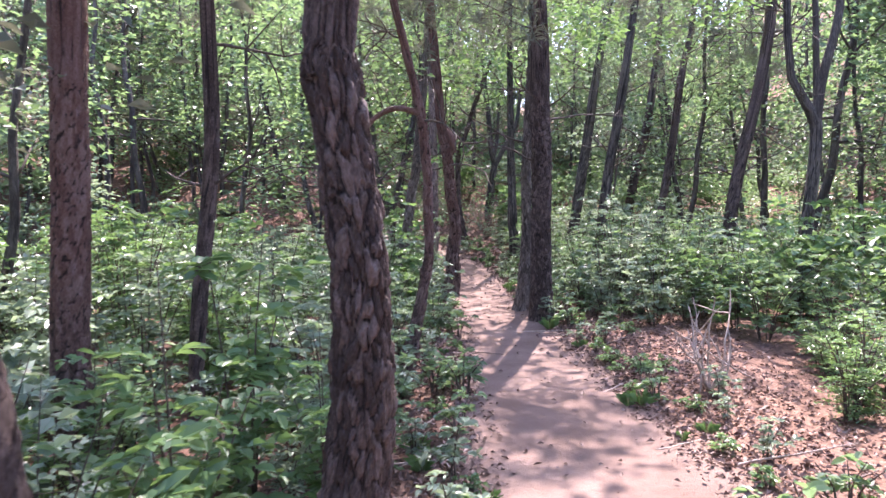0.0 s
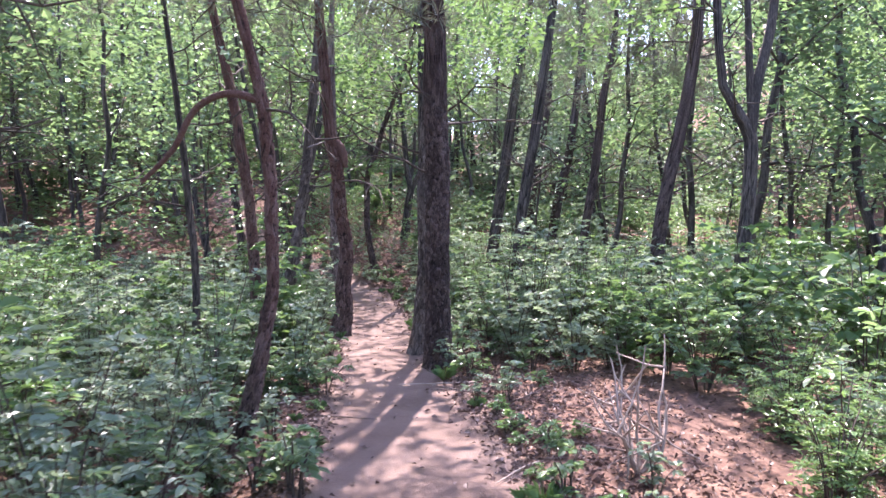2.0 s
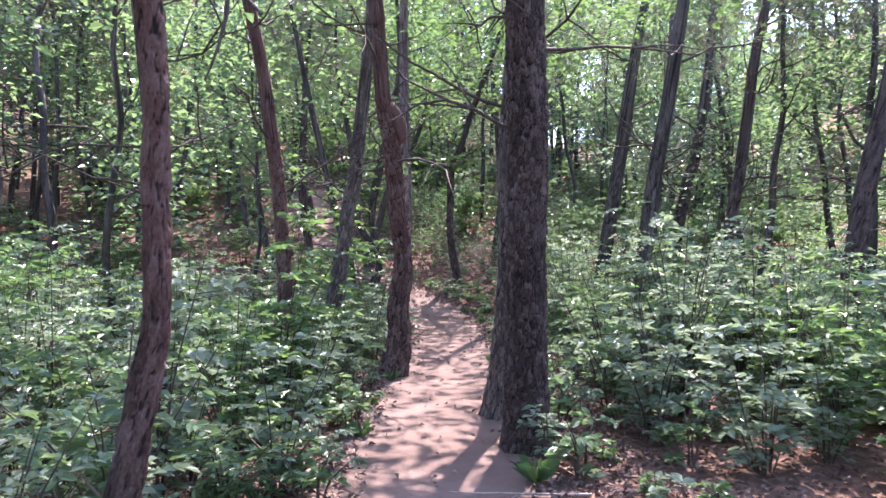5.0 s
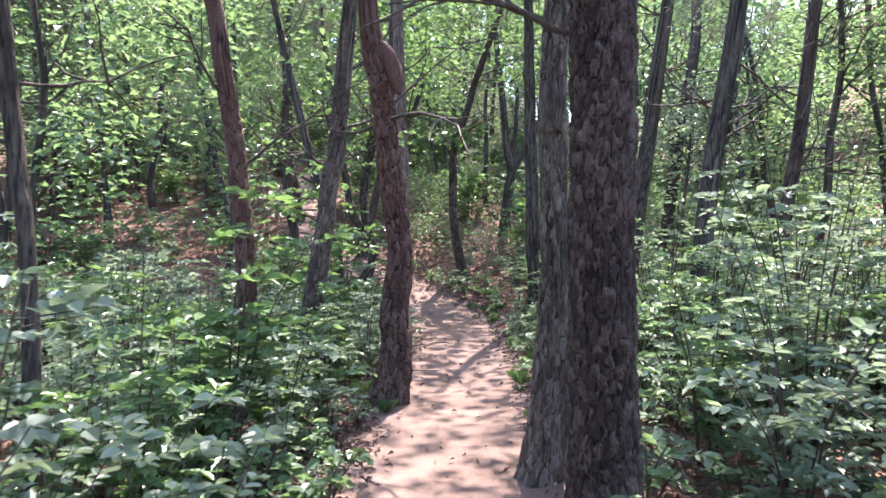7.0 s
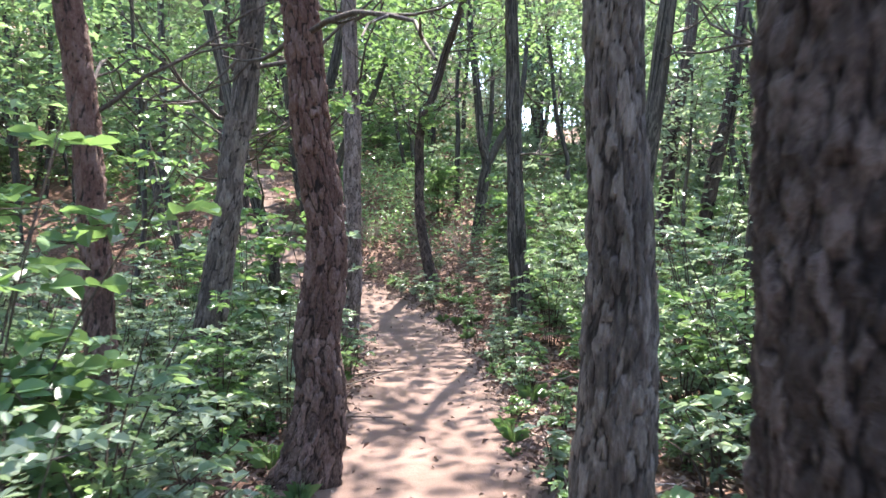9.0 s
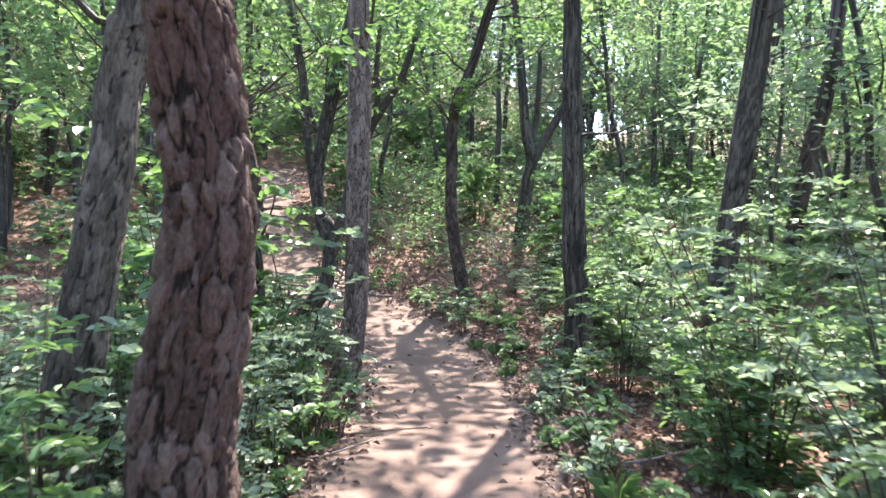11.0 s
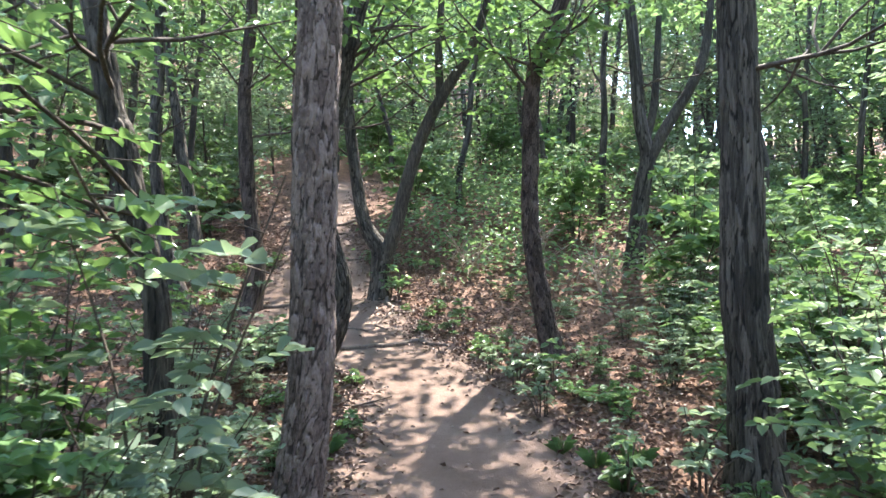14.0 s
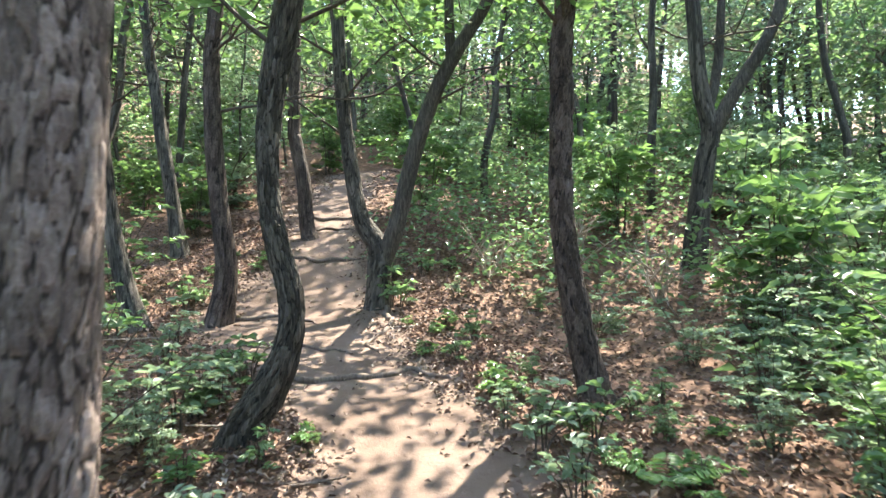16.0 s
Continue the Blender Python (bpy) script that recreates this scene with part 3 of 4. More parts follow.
tree("oak_tree", [(2.28, 29, 2.0, 0.17), (2.41, 29, 3.2, 0.141), (2.5, 29, 3.7, 0.13), (2.36, 29, 4.42, 0.113), (2.27, 29, 5.66, 0.10)], BARK_OAK, "forked oak on the slope", 9, "oak", crown="thin", plates=False, seed=20, sides=36, shape=(26, 3),
     limbs=[[(2.48, 29, 3.6, 0.12), (2.61, 29, 3.84, 0.109), (2.86, 29, 4.31, 0.1), (3.23, 29, 4.94, 0.087), (3.45, 29, 5.56, 0.08), (3.6, 29, 7, 0.05)], [(2.45, 29, 3.95, 0.08), (2.62, 29.1, 4.7, 0.07), (2.7, 29.1, 6.2, 0.05)]])
tree("oak_tree", [(6.78, 13, -0.21, 0.13), (6.82, 13, 0.94, 0.115), (6.99, 13, 2.5, 0.11), (7.0, 13, 3.4, 0.105), (6.72, 13, 3.75, 0.075), (6.5, 13, 4.4, 0.07), (6.45, 13, 5.57, 0.065)], BARK_OAK, "forked oak rising from shrubs", 9, "oak", plates=False, crown=False, seed=21, sides=36, shape=(26, 3),
     limbs=[[(7.0, 13, 3.3, 0.1), (7.13, 13, 4.2, 0.085), (7.38, 13, 5.2, 0.075), (7.6, 13, 7, 0.05)], [(7.04, 13, 3.6, 0.07), (7.0, 13, 4.5, 0.06), (6.95, 13, 6.2, 0.045)]])
tree("pine_tree", [(6.3, 15.5, 0.0, 0.15), (6.62, 15.5, 2.29, 0.135), (6.99, 15.5, 3.88, 0.125), (7.23, 15.5, 5.09, 0.12), (7.38, 15.5, 6.3, 0.11)], BARK_PINE, "leaning dark pine among shrubs", 10, plates=False, crown=False, seed=22, sides=32, dead=10)
tree("oak_tree", [(3.8, 16.6, 0.0, 0.13), (3.97, 16.6, 1.72, 0.115), (4.06, 16.6, 2.43, 0.115), (4.17, 16.6, 3.12, 0.112), (4.3, 16.6, 3.79, 0.108), (4.4, 16.6, 4.47, 0.105)], BARK_OAK, "leaning dark oak among shrubs", 10, "oak", plates=False, seed=23, sides=40, dead=9, shape=(26, 3))
tree("pine_tree", [(6.2, 20, 0.2, 0.125), (6.47, 20, 2.01, 0.114), (6.69, 20, 3.24, 0.112), (6.88, 20, 4.66, 0.11), (6.99, 20, 5.6, 0.10)], BARK_PINE, "leaning dark pine among shrubs", 9, plates=False, seed=24, sides=28, dead=9)
shady = tree("oak_tree", [(-1.0, 20.3, 0.1, 0.095), (-1.11, 20.3, 0.83, 0.085), (-1.15, 20.3, 1.37, 0.083), (-1.28, 20.3, 1.79, 0.085), (-1.36, 20.3, 2.11, 0.085), (-1.44, 20.3, 2.42, 0.083), (-1.54, 20.3, 2.74, 0.08)], BARK_OAK, OAK, 8, "oak", seed=25, sides=48, crown="thin",
     shape=(28, 2.4), depth=0.012)
tree("oak_tree", [(4.2, 22, 0.3, 0.17), (4.47, 22, 2.02, 0.16), (4.77, 22, 3.94, 0.15), (5.01, 22, 5.67, 0.131)], BARK_OAK, OAK, 10, "oak", crown=False, seed=27, sides=28, plates=False)
tree("pine_tree", [(6.5, 28, 1.0, 0.175), (6.82, 28, 2.31, 0.17), (7.13, 28, 4.59, 0.165), (7.38, 28, 5.79, 0.16), (7.58, 28, 6.99, 0.15)], BARK_PINE, "leaning dark pine among shrubs", 11, seed=28, sides=28, plates=False, dead=12, crown="thin")
tree("pine_tree", [(7.3, 27, 1.0, 0.17), (7.54, 27, 2.37, 0.167), (7.84, 27, 3.82, 0.165), (8.07, 27, 4.6, 0.15), (8.37, 27, 6.61, 0.14)], BARK_PINE, "leaning dark pine among shrubs", 11, seed=29, sides=28, plates=False, dead=12, crown="thin")
tree("pine_tree", [(-1.62, 2.6, 0.0, 0.19), (-1.68, 2.6, 0.8, 0.17), (-1.80, 2.6, 1.6, 0.16), (-1.9, 2.6, 3, 0.15)], BARK_PINE, PINE, 10, seed=30, sides=48, dead=0)

# extra crown above the view on the leaning fork, added to shade the trail
shade_crown = part("crown", CROWNS[1], forked, "unseen crown on the leaning fork, added to shade the trail")
shade_crown.location = Vector((0.25, 26.9, 6.6)) - forked.location

for k, (start, way, length) in enumerate([((-1.3, 20.3, 2.0), (0.35, -1, 0.25), 2.2), ((-1.4, 20.3, 2.4), (0.1, -1, 0.1), 2.6), ((-1.5, 20.3, 2.7), (0.6, -0.9, 0.15), 2.3),
                                          ((-1.25, 20.3, 1.9), (-0.5, -1, 0.2), 2.2), ((-1.5, 20.3, 2.6), (-0.4, -0.9, 0.3), 2.4), ((-1.2, 20.3, 1.6), (0.3, -0.8, -0.05), 1.8)]):
    leafy_bough(shady, start, way, length, 300 + k, 0.125, 13, 8)
for k, (start, way, length) in enumerate([((0.85, 23.95, 3.6), (-0.1, -1, 0.15), 0.8), ((0.9, 23.95, 3.8), (0.6, -0.6, 0.3), 1.0), ((0.9, 23.95, 3.8), (-0.8, -0.3, 0.3), 1.0)]):
    leafy_bough(crooked, start, way, length, 320 + k, 0.13, 9)
for k, (start, way, length) in enumerate([((-1.0, 22.85, 3.2), (-0.8, -0.4, 0.4), 1.5), ((-1.0, 22.85, 3.3), (0.7, 0.4, 0.5), 1.5), ((-0.95, 22.85, 3.4), (0.2, -0.8, 0.6), 1.4)]):
    leafy_bough(snaking, start, way, length, 330 + k, 0.13, 10)
for k, (start, way, length) in enumerate([((-2.1, 26.9, 3.4), (-0.8, -0.3, 0.5), 1.6), ((-2.15, 26.9, 3.9), (0.6, -0.5, 0.4), 1.5), ((-1.0, 26.9, 3.8), (0.8, 0.2, 0.3), 1.6), ((-0.8, 26.9, 4.2), (-0.7, -0.4, 0.3), 1.4)]):
    leafy_bough(forked, start, way, length, 340 + k, 0.12, 12)


# ---- woods farther off ----
def wood_tree(name, seed, height, low, wide, clumps, size, material, label, radius, arms_n=8, per=11):
    """A slim tree with a crooked trunk, rising limbs and a broken crown that begins low."""
    r = np.random.default_rng(seed)
    line, p = [], np.array([0.0, 0.0, -0.2])
    lean = r.normal(0, 0.07, 2)
    for k in range(9):
        line.append((*p, radius * (1 - 0.085 * k)))
        p = p + np.array([lean[0] + r.normal(0, 0.09), lean[1] + r.normal(0, 0.09), 1.0]) * height / 8
    root = tagged(new(name), label, "tree", "woods round the trail")
    V, F = tubes([spline(line, 0.6)], 8)
    part("trunk", mesh("trunk", V, F, BARK_OAK, True, {"plate": r.uniform(0.3, 1, len(V)), "upper": np.zeros(len(V)), "hue": r.uniform(0, 1, len(V))}), root)
    p = spline(line, 0.3)
    arms, c = [], []
    for k in range(arms_n):
        q = p[int(len(p) * r.uniform(low / height, 0.97))]
        a = r.uniform(0, 6.28)
        arm = bough(q[:3], (math.cos(a), math.sin(a), r.uniform(0.2, 1.0)), wide * r.uniform(0.6, 1.15), q[3] * 0.42, r, 0.3, 5)
        arms.append(arm)
        for t in range(clumps // arms_n):
            s = np.array(arm[r.integers(2, 6)][:3])
            c.append(s + r.normal(0, 0.38, 3))
    for arm in arms:
        V, F = tubes([arm], 4)
        part("limb", mesh("limb", V, F, TWIG), root)
    V, F = leaf_cloud(r, c, per, size, 0.30)
    part("crown", mesh("crown", V, F, material, False), root)
    return root


def spaced(points, p, gap):
    return all((p[0] - q[0]) ** 2 + (p[1] - q[1]) ** 2 > gap * gap for q in points)


WOODS = [wood_tree("wood_tree", 41, 9.5, 2.2, 1.9, 120, 0.18, LEAF, "slim leafy tree with a dark crooked trunk", 0.085),
         wood_tree("wood_tree", 42, 8.5, 1.5, 1.7, 120, 0.18, LEAF, "young tree with low leafy boughs", 0.06),
         wood_tree("wood_tree", 43, 11, 3.0, 2.1, 120, 0.18, LEAF, "tall slim tree with a thin high crown", 0.11),
         wood_tree("wood_tree", 44, 7.0, 0.9, 1.6, 120, 0.17, LEAF_PALE, "small tree leafy almost to the ground", 0.05),
         wood_tree("wood_tree", 45, 10, 3.0, 2.0, 150, 0.17, NEEDLE, "thin-crowned pine with a bare lower trunk", 0.09)]
KEEP_OFF = [(o.location.x, o.location.y) for o in scene.objects if o.get("category") == "tree" and "group" not in o]
r = np.random.default_rng(5)
stand, tries, first = list(KEEP_OFF), 0, set()
while len(stand) < len(KEEP_OFF) + 200 and tries < 20000:
    tries += 1
    y = r.uniform(-8, 64)
    x = r.uniform(-26, 32)
    if abs(x - 1) > 0.85 * (y + 2) + 4 and r.random() < 0.85:
        continue
    clear = abs(x - float(trail_x(y)))
    if (clear < 3.0 and y < 34) or (y < 12 and clear < 4.5) or (y < 16 and x > 0 and clear < 8.5) or not spaced(stand, (x, y), 1.5):
        continue
    if (-5.5 < x < 0 and 11 < y < 23) or (3 < x < 9 and 26 < y < 33):
        continue
    if (y < 2 and clear < 5) or (14 < y < 29 and x > 0 and clear < 6) or (20 < y < 30 and x < 0 and clear < 4.5):
        continue
    stand.append((x, y))
    k = int(r.choice(5, p=[0.25, 0.2, 0.2, 0.15, 0.2]))
    s = r.uniform(0.85, 1.25)
    m = pose(x, y, float(land(x, y)) - 0.02, r.normal(0, 2), r.normal(0, 2), r.uniform(0, 360)) @ Matrix.Scale(s, 4)
    if k in first:
        copy_thing(WOODS[k], m)
    else:
        WOODS[k].matrix_basis = m
        first.add(k)


# woods closing in behind and beside the start: unseen trees, added to dim trunk fronts
r = np.random.default_rng(77)
behind, tries = [], 0
while len(behind) < 80 and tries < 6000:
    tries += 1
    x, y = r.uniform(-17, 19), r.uniform(-24, 16)
    clear = abs(x - float(trail_x(y)))
    if abs(x - 1) < 0.85 * (y + 2) + 3.5 or clear < 2.4 or not spaced(stand + behind, (x, y), 2.0):
        continue
    behind.append((x, y))
    copy_thing(WOODS[int(r.choice(5, p=[0.3, 0.15, 0.3, 0.05, 0.2]))], pose(x, y, float(land(x, y)) - 0.02, 0, 0, r.uniform(0, 360)) @ Matrix.Scale(r.uniform(0.9, 1.3), 4))
for n in range(4000):
    x, y = r.uniform(-18, -9.5), r.uniform(24, 38)
    if len(behind) < 104 and abs(x - float(trail_x(y))) > 2.8 and spaced(stand + behind, (x, y), 1.5):
        behind.append((x, y))
        copy_thing(WOODS[int(r.choice([0, 2, 4, 4, 4]))], pose(x, y, float(land(x, y)) - 0.02, r.normal(0, 3), r.normal(0, 3), r.uniform(0, 360)) @ Matrix.Scale(r.uniform(0.85, 1.15), 4))
for n in range(4000):
    x, y = r.uniform(0.5, 14), r.uniform(37, 45)
    if len(behind) < 119 and spaced(behind, (x, y), 1.5):
        behind.append((x, y))
        copy_thing(WOODS[int(r.choice([0, 1, 1, 3, 4]))], pose(x, y, float(land(x, y)) - 0.02, r.normal(0, 3), r.normal(0, 3), r.uniform(0, 360)) @ Matrix.Scale(r.uniform(0.85, 1.2), 4))
r = np.random.default_rng(6)


FAR_WOODS = [wood_tree("far_tree", 51, 12, 2.0, 2.8, 60, 0.44, LEAF_BROAD, "tree in the woods on the far slope", 0.13, 4, 11),
             wood_tree("far_tree", 52, 10, 1.0, 2.6, 60, 0.42, LEAF, "leafy tree on the far hillside", 0.11, 4, 11),
             wood_tree("far_tree", 53, 13, 3.0, 2.8, 60, 0.40, NEEDLE, "grey-green pine on the far hillside", 0.14, 4, 11)]
first = set()
far_stand, tries = [], 0
while len(far_stand) < 185 and tries < 9000:
    tries += 1
    a, d = r.uniform(-0.85, 0.95), r.uniform(34, 90)
    x, y = 1 + d * math.sin(a), 8 + d * math.cos(a)
    if (abs(x) < 26 and y < 60) or not spaced(far_stand, (x, y), 2.6):
        continue
    far_stand.append((x, y))
    k = int(r.integers(3))
    m = pose(x, y, float(land(x, y)) - 0.05, 0, 0, r.uniform(0, 360)) @ Matrix.Scale(r.uniform(0.9, 1.35), 4)
    if k in first:
        copy_thing(FAR_WOODS[k], m)
    else:
        FAR_WOODS[k].matrix_basis = m
        first.add(k)


# ---- shrubs ----
def shrub(name, seed, height, wide, stems, twigs, per, size, material, label, full=True, low=0.2, width=0.55, twiggy=True):
    """Stems from one stool, side twigs, and leaves set along the twigs on both sides."""
    r = np.random.default_rng(seed)
    root = tagged(new(name), label, "shrub", "undergrowth")
    lines, P, A = [], [], []
    for k in range(stems):
        a, out = r.uniform(0, 6.28), r.uniform(0.15, 1.0) * wide
        h = height * r.uniform(0.6, 1.1)
        s = spline([(0.05 * math.cos(a), 0.05 * math.sin(a), -0.05, 0.010), (out * 0.35 * math.cos(a), out * 0.35 * math.sin(a), h * 0.5, 0.007),
                    (out * math.cos(a + r.normal(0, 0.3)), out * math.sin(a), h, 0.003)], height / 6)
        lines.append(s)
        for t in range(twigs):
            f = r.uniform(low, 1.0)
            q = s[min(len(s) - 1, int(f * (len(s) - 1)))]
            b = r.uniform(0, 6.28)
            d = unit(np.array([math.cos(b), math.sin(b), r.uniform(-0.1, 0.5)]))
            length = r.uniform(0.25, 0.5) * wide * 0.9
            e = q[:3] + d * length + np.array([0, 0, -0.1 * length])
            if twiggy and t % 2:
                lines.append(np.array([(*q[:3], 0.004), (*e, 0.002)]))
            f = np.linspace(0.25, 1.0, per)[:, None]
            pos = q[:3] * (1 - f) + e * f + np.array([0, 0, 0.03]) * (1 - (2 * f - 1) ** 2)
            side = unit(np.cross(d, [0, 0, 1.0])) * np.where(np.arange(per) % 2, 1, -1)[:, None]
            P.append(pos)
            A.append(side * 0.9 + d * 0.6 + r.normal(0, 0.25, (per, 3)) + np.array([0, 0, -0.1]))
    V, F = tubes(lines, 3)
    tagged(part("branchwork", mesh("branchwork", V, F, TWIG), root), kind="stuff")
    P, A = np.vstack(P), np.vstack(A)
    V, F = leaves(P, A, size * r.uniform(0.65, 1.2, len(P)), width, full, 0.2, r)
    tagged(part("foliage", mesh("foliage", V, F, material, False), root), kind="stuff")
    return root


SHRUBS = [shrub("leafy_shrub", 61, 1.25, 0.8, 8, 9, 9, 0.095, LEAF, "dense green shrub with small oval leaves"),
          shrub("leafy_shrub", 62, 1.5, 0.9, 8, 9, 9, 0.10, LEAF_PALE, "spreading grey-green shrub beside the trail"),
          shrub("leafy_shrub", 63, 0.9, 0.7, 8, 9, 9, 0.09, LEAF, "low dark green shrub beside the trail"),
          shrub("leafy_shrub", 64, 1.8, 0.85, 7, 10, 10, 0.11, LEAF_BROAD, "tall shrub with fresh green leaves")]
FAR_SHRUBS = [shrub("thicket_shrub", 71, 1.4, 0.95, 7, 8, 9, 0.15, LEAF, "dense green shrub in the woods", False, 0.2, 0.62, False),
              shrub("thicket_shrub", 72, 1.9, 0.95, 7, 8, 9, 0.16, LEAF_BROAD, "tall leafy shrub in the woods", False, 0.2, 0.62, False),
              shrub("thicket_shrub", 73, 1.1, 0.85, 7, 8, 9, 0.14, LEAF_PALE, "low grey-green shrub in the woods", False, 0.1, 0.62, False)]
HERBS = [shrub("woodland_herb", 81, 0.32, 0.32, 5, 3, 7, 0.075, LEAF, "small leafy plant on the forest floor", True, 0.3, 0.6),
         shrub("woodland_herb", 82, 0.45, 0.35, 5, 3, 7, 0.085, LEAF_PALE, "pale leafy seedling on the forest floor", True, 0.3, 0.6),
         shrub("woodland_herb", 83, 0.22, 0.30, 6, 3, 6, 0.065, LEAF_BROAD, "bright low plant among fallen leaves", True, 0.2, 0.65)]
SAPLINGS = [shrub("broadleaf_sapling", 91, 2.1, 0.75, 4, 12, 9, 0.125, LEAF_BROAD, "sapling with large fresh green leaves", "round", 0.3, 0.62),
            shrub("broadleaf_sapling", 92, 1.5, 0.7, 4, 9, 8, 0.105, LEAF_PALE, "young sapling with pale green leaves", "round", 0.25, 0.62)]


TALL = [shrub("tall_shrub", 65, 2.15, 0.95, 11, 13, 10, 0.072, LEAF_PALE, "tall dense grey-green shrub behind the trees", True, 0.1),
        shrub("tall_shrub", 66, 1.9, 0.9, 11, 13, 10, 0.068, LEAF, "tall bushy shrub with small green leaves", True, 0.08)]
LUSH = [shrub("lush_shrub", 68, 2.2, 0.95, 9, 12, 10, 0.095, LEAF_BROAD, "tall shrub thick with fresh green leaves", True, 0.15),
        shrub("lush_shrub", 69, 1.9, 1.0, 9, 12, 10, 0.09, LEAF_PALE, "leafy shrub with pale green leaves", True, 0.15)]
FEATHERY = shrub("feathery_shrub", 67, 0.85, 0.6, 13, 12, 10, 0.05, LEAF_BROAD, "low feathery yellow-green shrub", True, 0.05, 0.4)


def scatter(kinds, spots, seed, lo=0.75, hi=1.2, weights=None):
    """Set copies of the kinds on the spots; the kinds themselves take the first ones."""
    r = np.random.default_rng(seed)
    used = set()
    for x, y in spots:
        k = int(r.choice(len(kinds), p=weights))
        m = pose(x, y, float(land(x, y)) - 0.01, 0, 0, r.uniform(0, 360)) @ Matrix.Scale(r.uniform(lo, hi), 4)
        if k in used:
            copy_thing(kinds[k], m)
        else:
            kinds[k].matrix_basis = m
            used.add(k)


r = np.random.default_rng(9)
near_spots, far_spots, herb_spots, taken = [], [], [], []
for n in range(40000):
    x, y = r.uniform(-17, 19), r.uniform(1.0, 48)
    off = x - float(trail_x(y))
    half = float(trail_half(y))
    room = 1.0 if off > 0 else 0.7
    if off > 0 and y < 11:
        room = 1.9
    if y > 20:
        room = 1.5 if off > 0 else 1.6
    if 0 < off and ((y < 8 and x < 3.7) or (y < 11 and x < 4.6)):
        continue
    if (abs(off) < half + room and y < 35) or (y < 4 and abs(off) < 2.2):
        continue
    if 21 < y < 29.5 and -7 < x < 2.6 and r.random() < 0.96:
        continue
    gap = 0.62 if abs(off) < 5 else 1.15
    if y > 28:
        gap = 1.35
    if not spaced(taken, (x, y), gap) or not spaced(KEEP_OFF, (x, y), 0.35):
        continue
    taken.append((x, y))
    (near_spots if abs(off) < 4.0 and y < 27 else far_spots).append((x, y))
near_spots, far_spots = near_spots[:265], far_spots[:280]
scatter(SHRUBS, near_spots, 3, 0.65, 1.15, [0.22, 0.43, 0.15, 0.2])
scatter(FAR_SHRUBS, far_spots, 4, 0.8, 1.3)
rt = np.random.default_rng(41)
wall = []
for n in range(600):
    x, y = rt.uniform(2.6, 8.2), rt.uniform(11.2, 17.5)
    if len(wall) < 26 and y > 12.9 - 0.35 * (x - 2.6) and spaced(wall, (x, y), 0.85) and spaced(KEEP_OFF, (x, y), 0.5):
        wall.append((x, y))
scatter(TALL, wall, 12, 0.85, 1.1)
hedge = []
for n in range(900):
    y = rt.uniform(7.5, 20.5)
    x = rt.uniform(-6.5, -1.7 if y > 11 else -2.6)
    if len(hedge) < 34 and spaced(hedge, (x, y), 0.95) and spaced(KEEP_OFF, (x, y), 0.5):
        hedge.append((x, y))
scatter(LUSH, hedge, 14, 0.8, 1.15)
FEATHERY.matrix_basis = pose(3.75, 6.3, float(land(3.75, 6.3)) - 0.01)
for x, y, k in ((4.3, 7.0, 1.1), (4.6, 6.0, 1.2), (4.2, 5.3, 0.9), (5.2, 7.4, 1.2), (4.75, 8.4, 1.1), (5.4, 9.3, 1.2), (3.9, 4.5, 0.9), (3.0, 23.3, 1.0), (3.6, 24.1, 1.15), (3.3, 25.2, 1.1), (4.3, 25.0, 1.25), (4.0, 22.7, 1.15), (4.8, 23.7, 1.3), (4.4, 26.4, 1.25), (2.5, 26.1, 1.0)):
    copy_thing(FEATHERY, pose(x, y, float(land(x, y)) - 0.01, 0, 0, x * 130) @ Matrix.Scale(k, 4))


def thicket(name, spots, seed, size, label):
    """Undergrowth too far off to tell one bush from the next: low mounds of leaf sprays, as one mesh."""
    r = np.random.default_rng(seed)
    c = []
    for x, y in spots:
        h = r.uniform(0.5, 1.5)
        for k in range(13):
            a, d = r.uniform(0, 6.28), math.sqrt(r.random()) * 0.9
            px, py = x + d * math.cos(a), y + d * math.sin(a)
            c.append((px, py, float(land(px, py)) + h * (1 - 0.6 * d * d) * r.uniform(0.25, 1.0)))
    V, F = leaf_cloud(r, c, 13, size * 1.08, 0.22)
    ob = tagged(new(name, mesh(name, V, F, LEAF, False)), label, "undergrowth", kind="stuff")
    return ob


wild = []
for n in range(9000):
    x, y = r.uniform(-24, 30), r.uniform(3, 62)
    if abs(x - 1) > 0.85 * (y + 2) + 4:
        continue
    off = abs(x - float(trail_x(y)))
    if (off > 4.3 and not (20.5 < y < 30 and -7 < x < 3.2)) or y > 33:
        if len(wild) < 480 and spaced(wild, (x, y), 1.2) and (off > 1.4 or y > 36):
            wild.append((x, y))
around = []
for n in range(3000):
    x, y = r.uniform(-17, 19), r.uniform(-14, 22)
    if abs(x - 1) > 0.85 * (y + 2) + 3 and abs(x - float(trail_x(y))) > 2.2 and len(around) < 150 and spaced(around, (x, y), 1.5):
        around.append((x, y))
thicket("bushy_undergrowth", around, 19, 0.2, "green undergrowth where the trail begins")
thicket("undergrowth", wild, 17, 0.19, "dense green undergrowth between the trees")
slope = [(x, y) for x, y in zip(r.uniform(-2.2, 9, 900), r.uniform(27.6, 36, 900)) if abs(x - float(trail_x(y))) > 1.5]
slope = [q for k, q in enumerate(slope) if spaced(slope[:k], q, 0.62)][:110]
thicket("slope_undergrowth", slope, 18, 0.11, "light green undergrowth on the slope")
low_trees = []
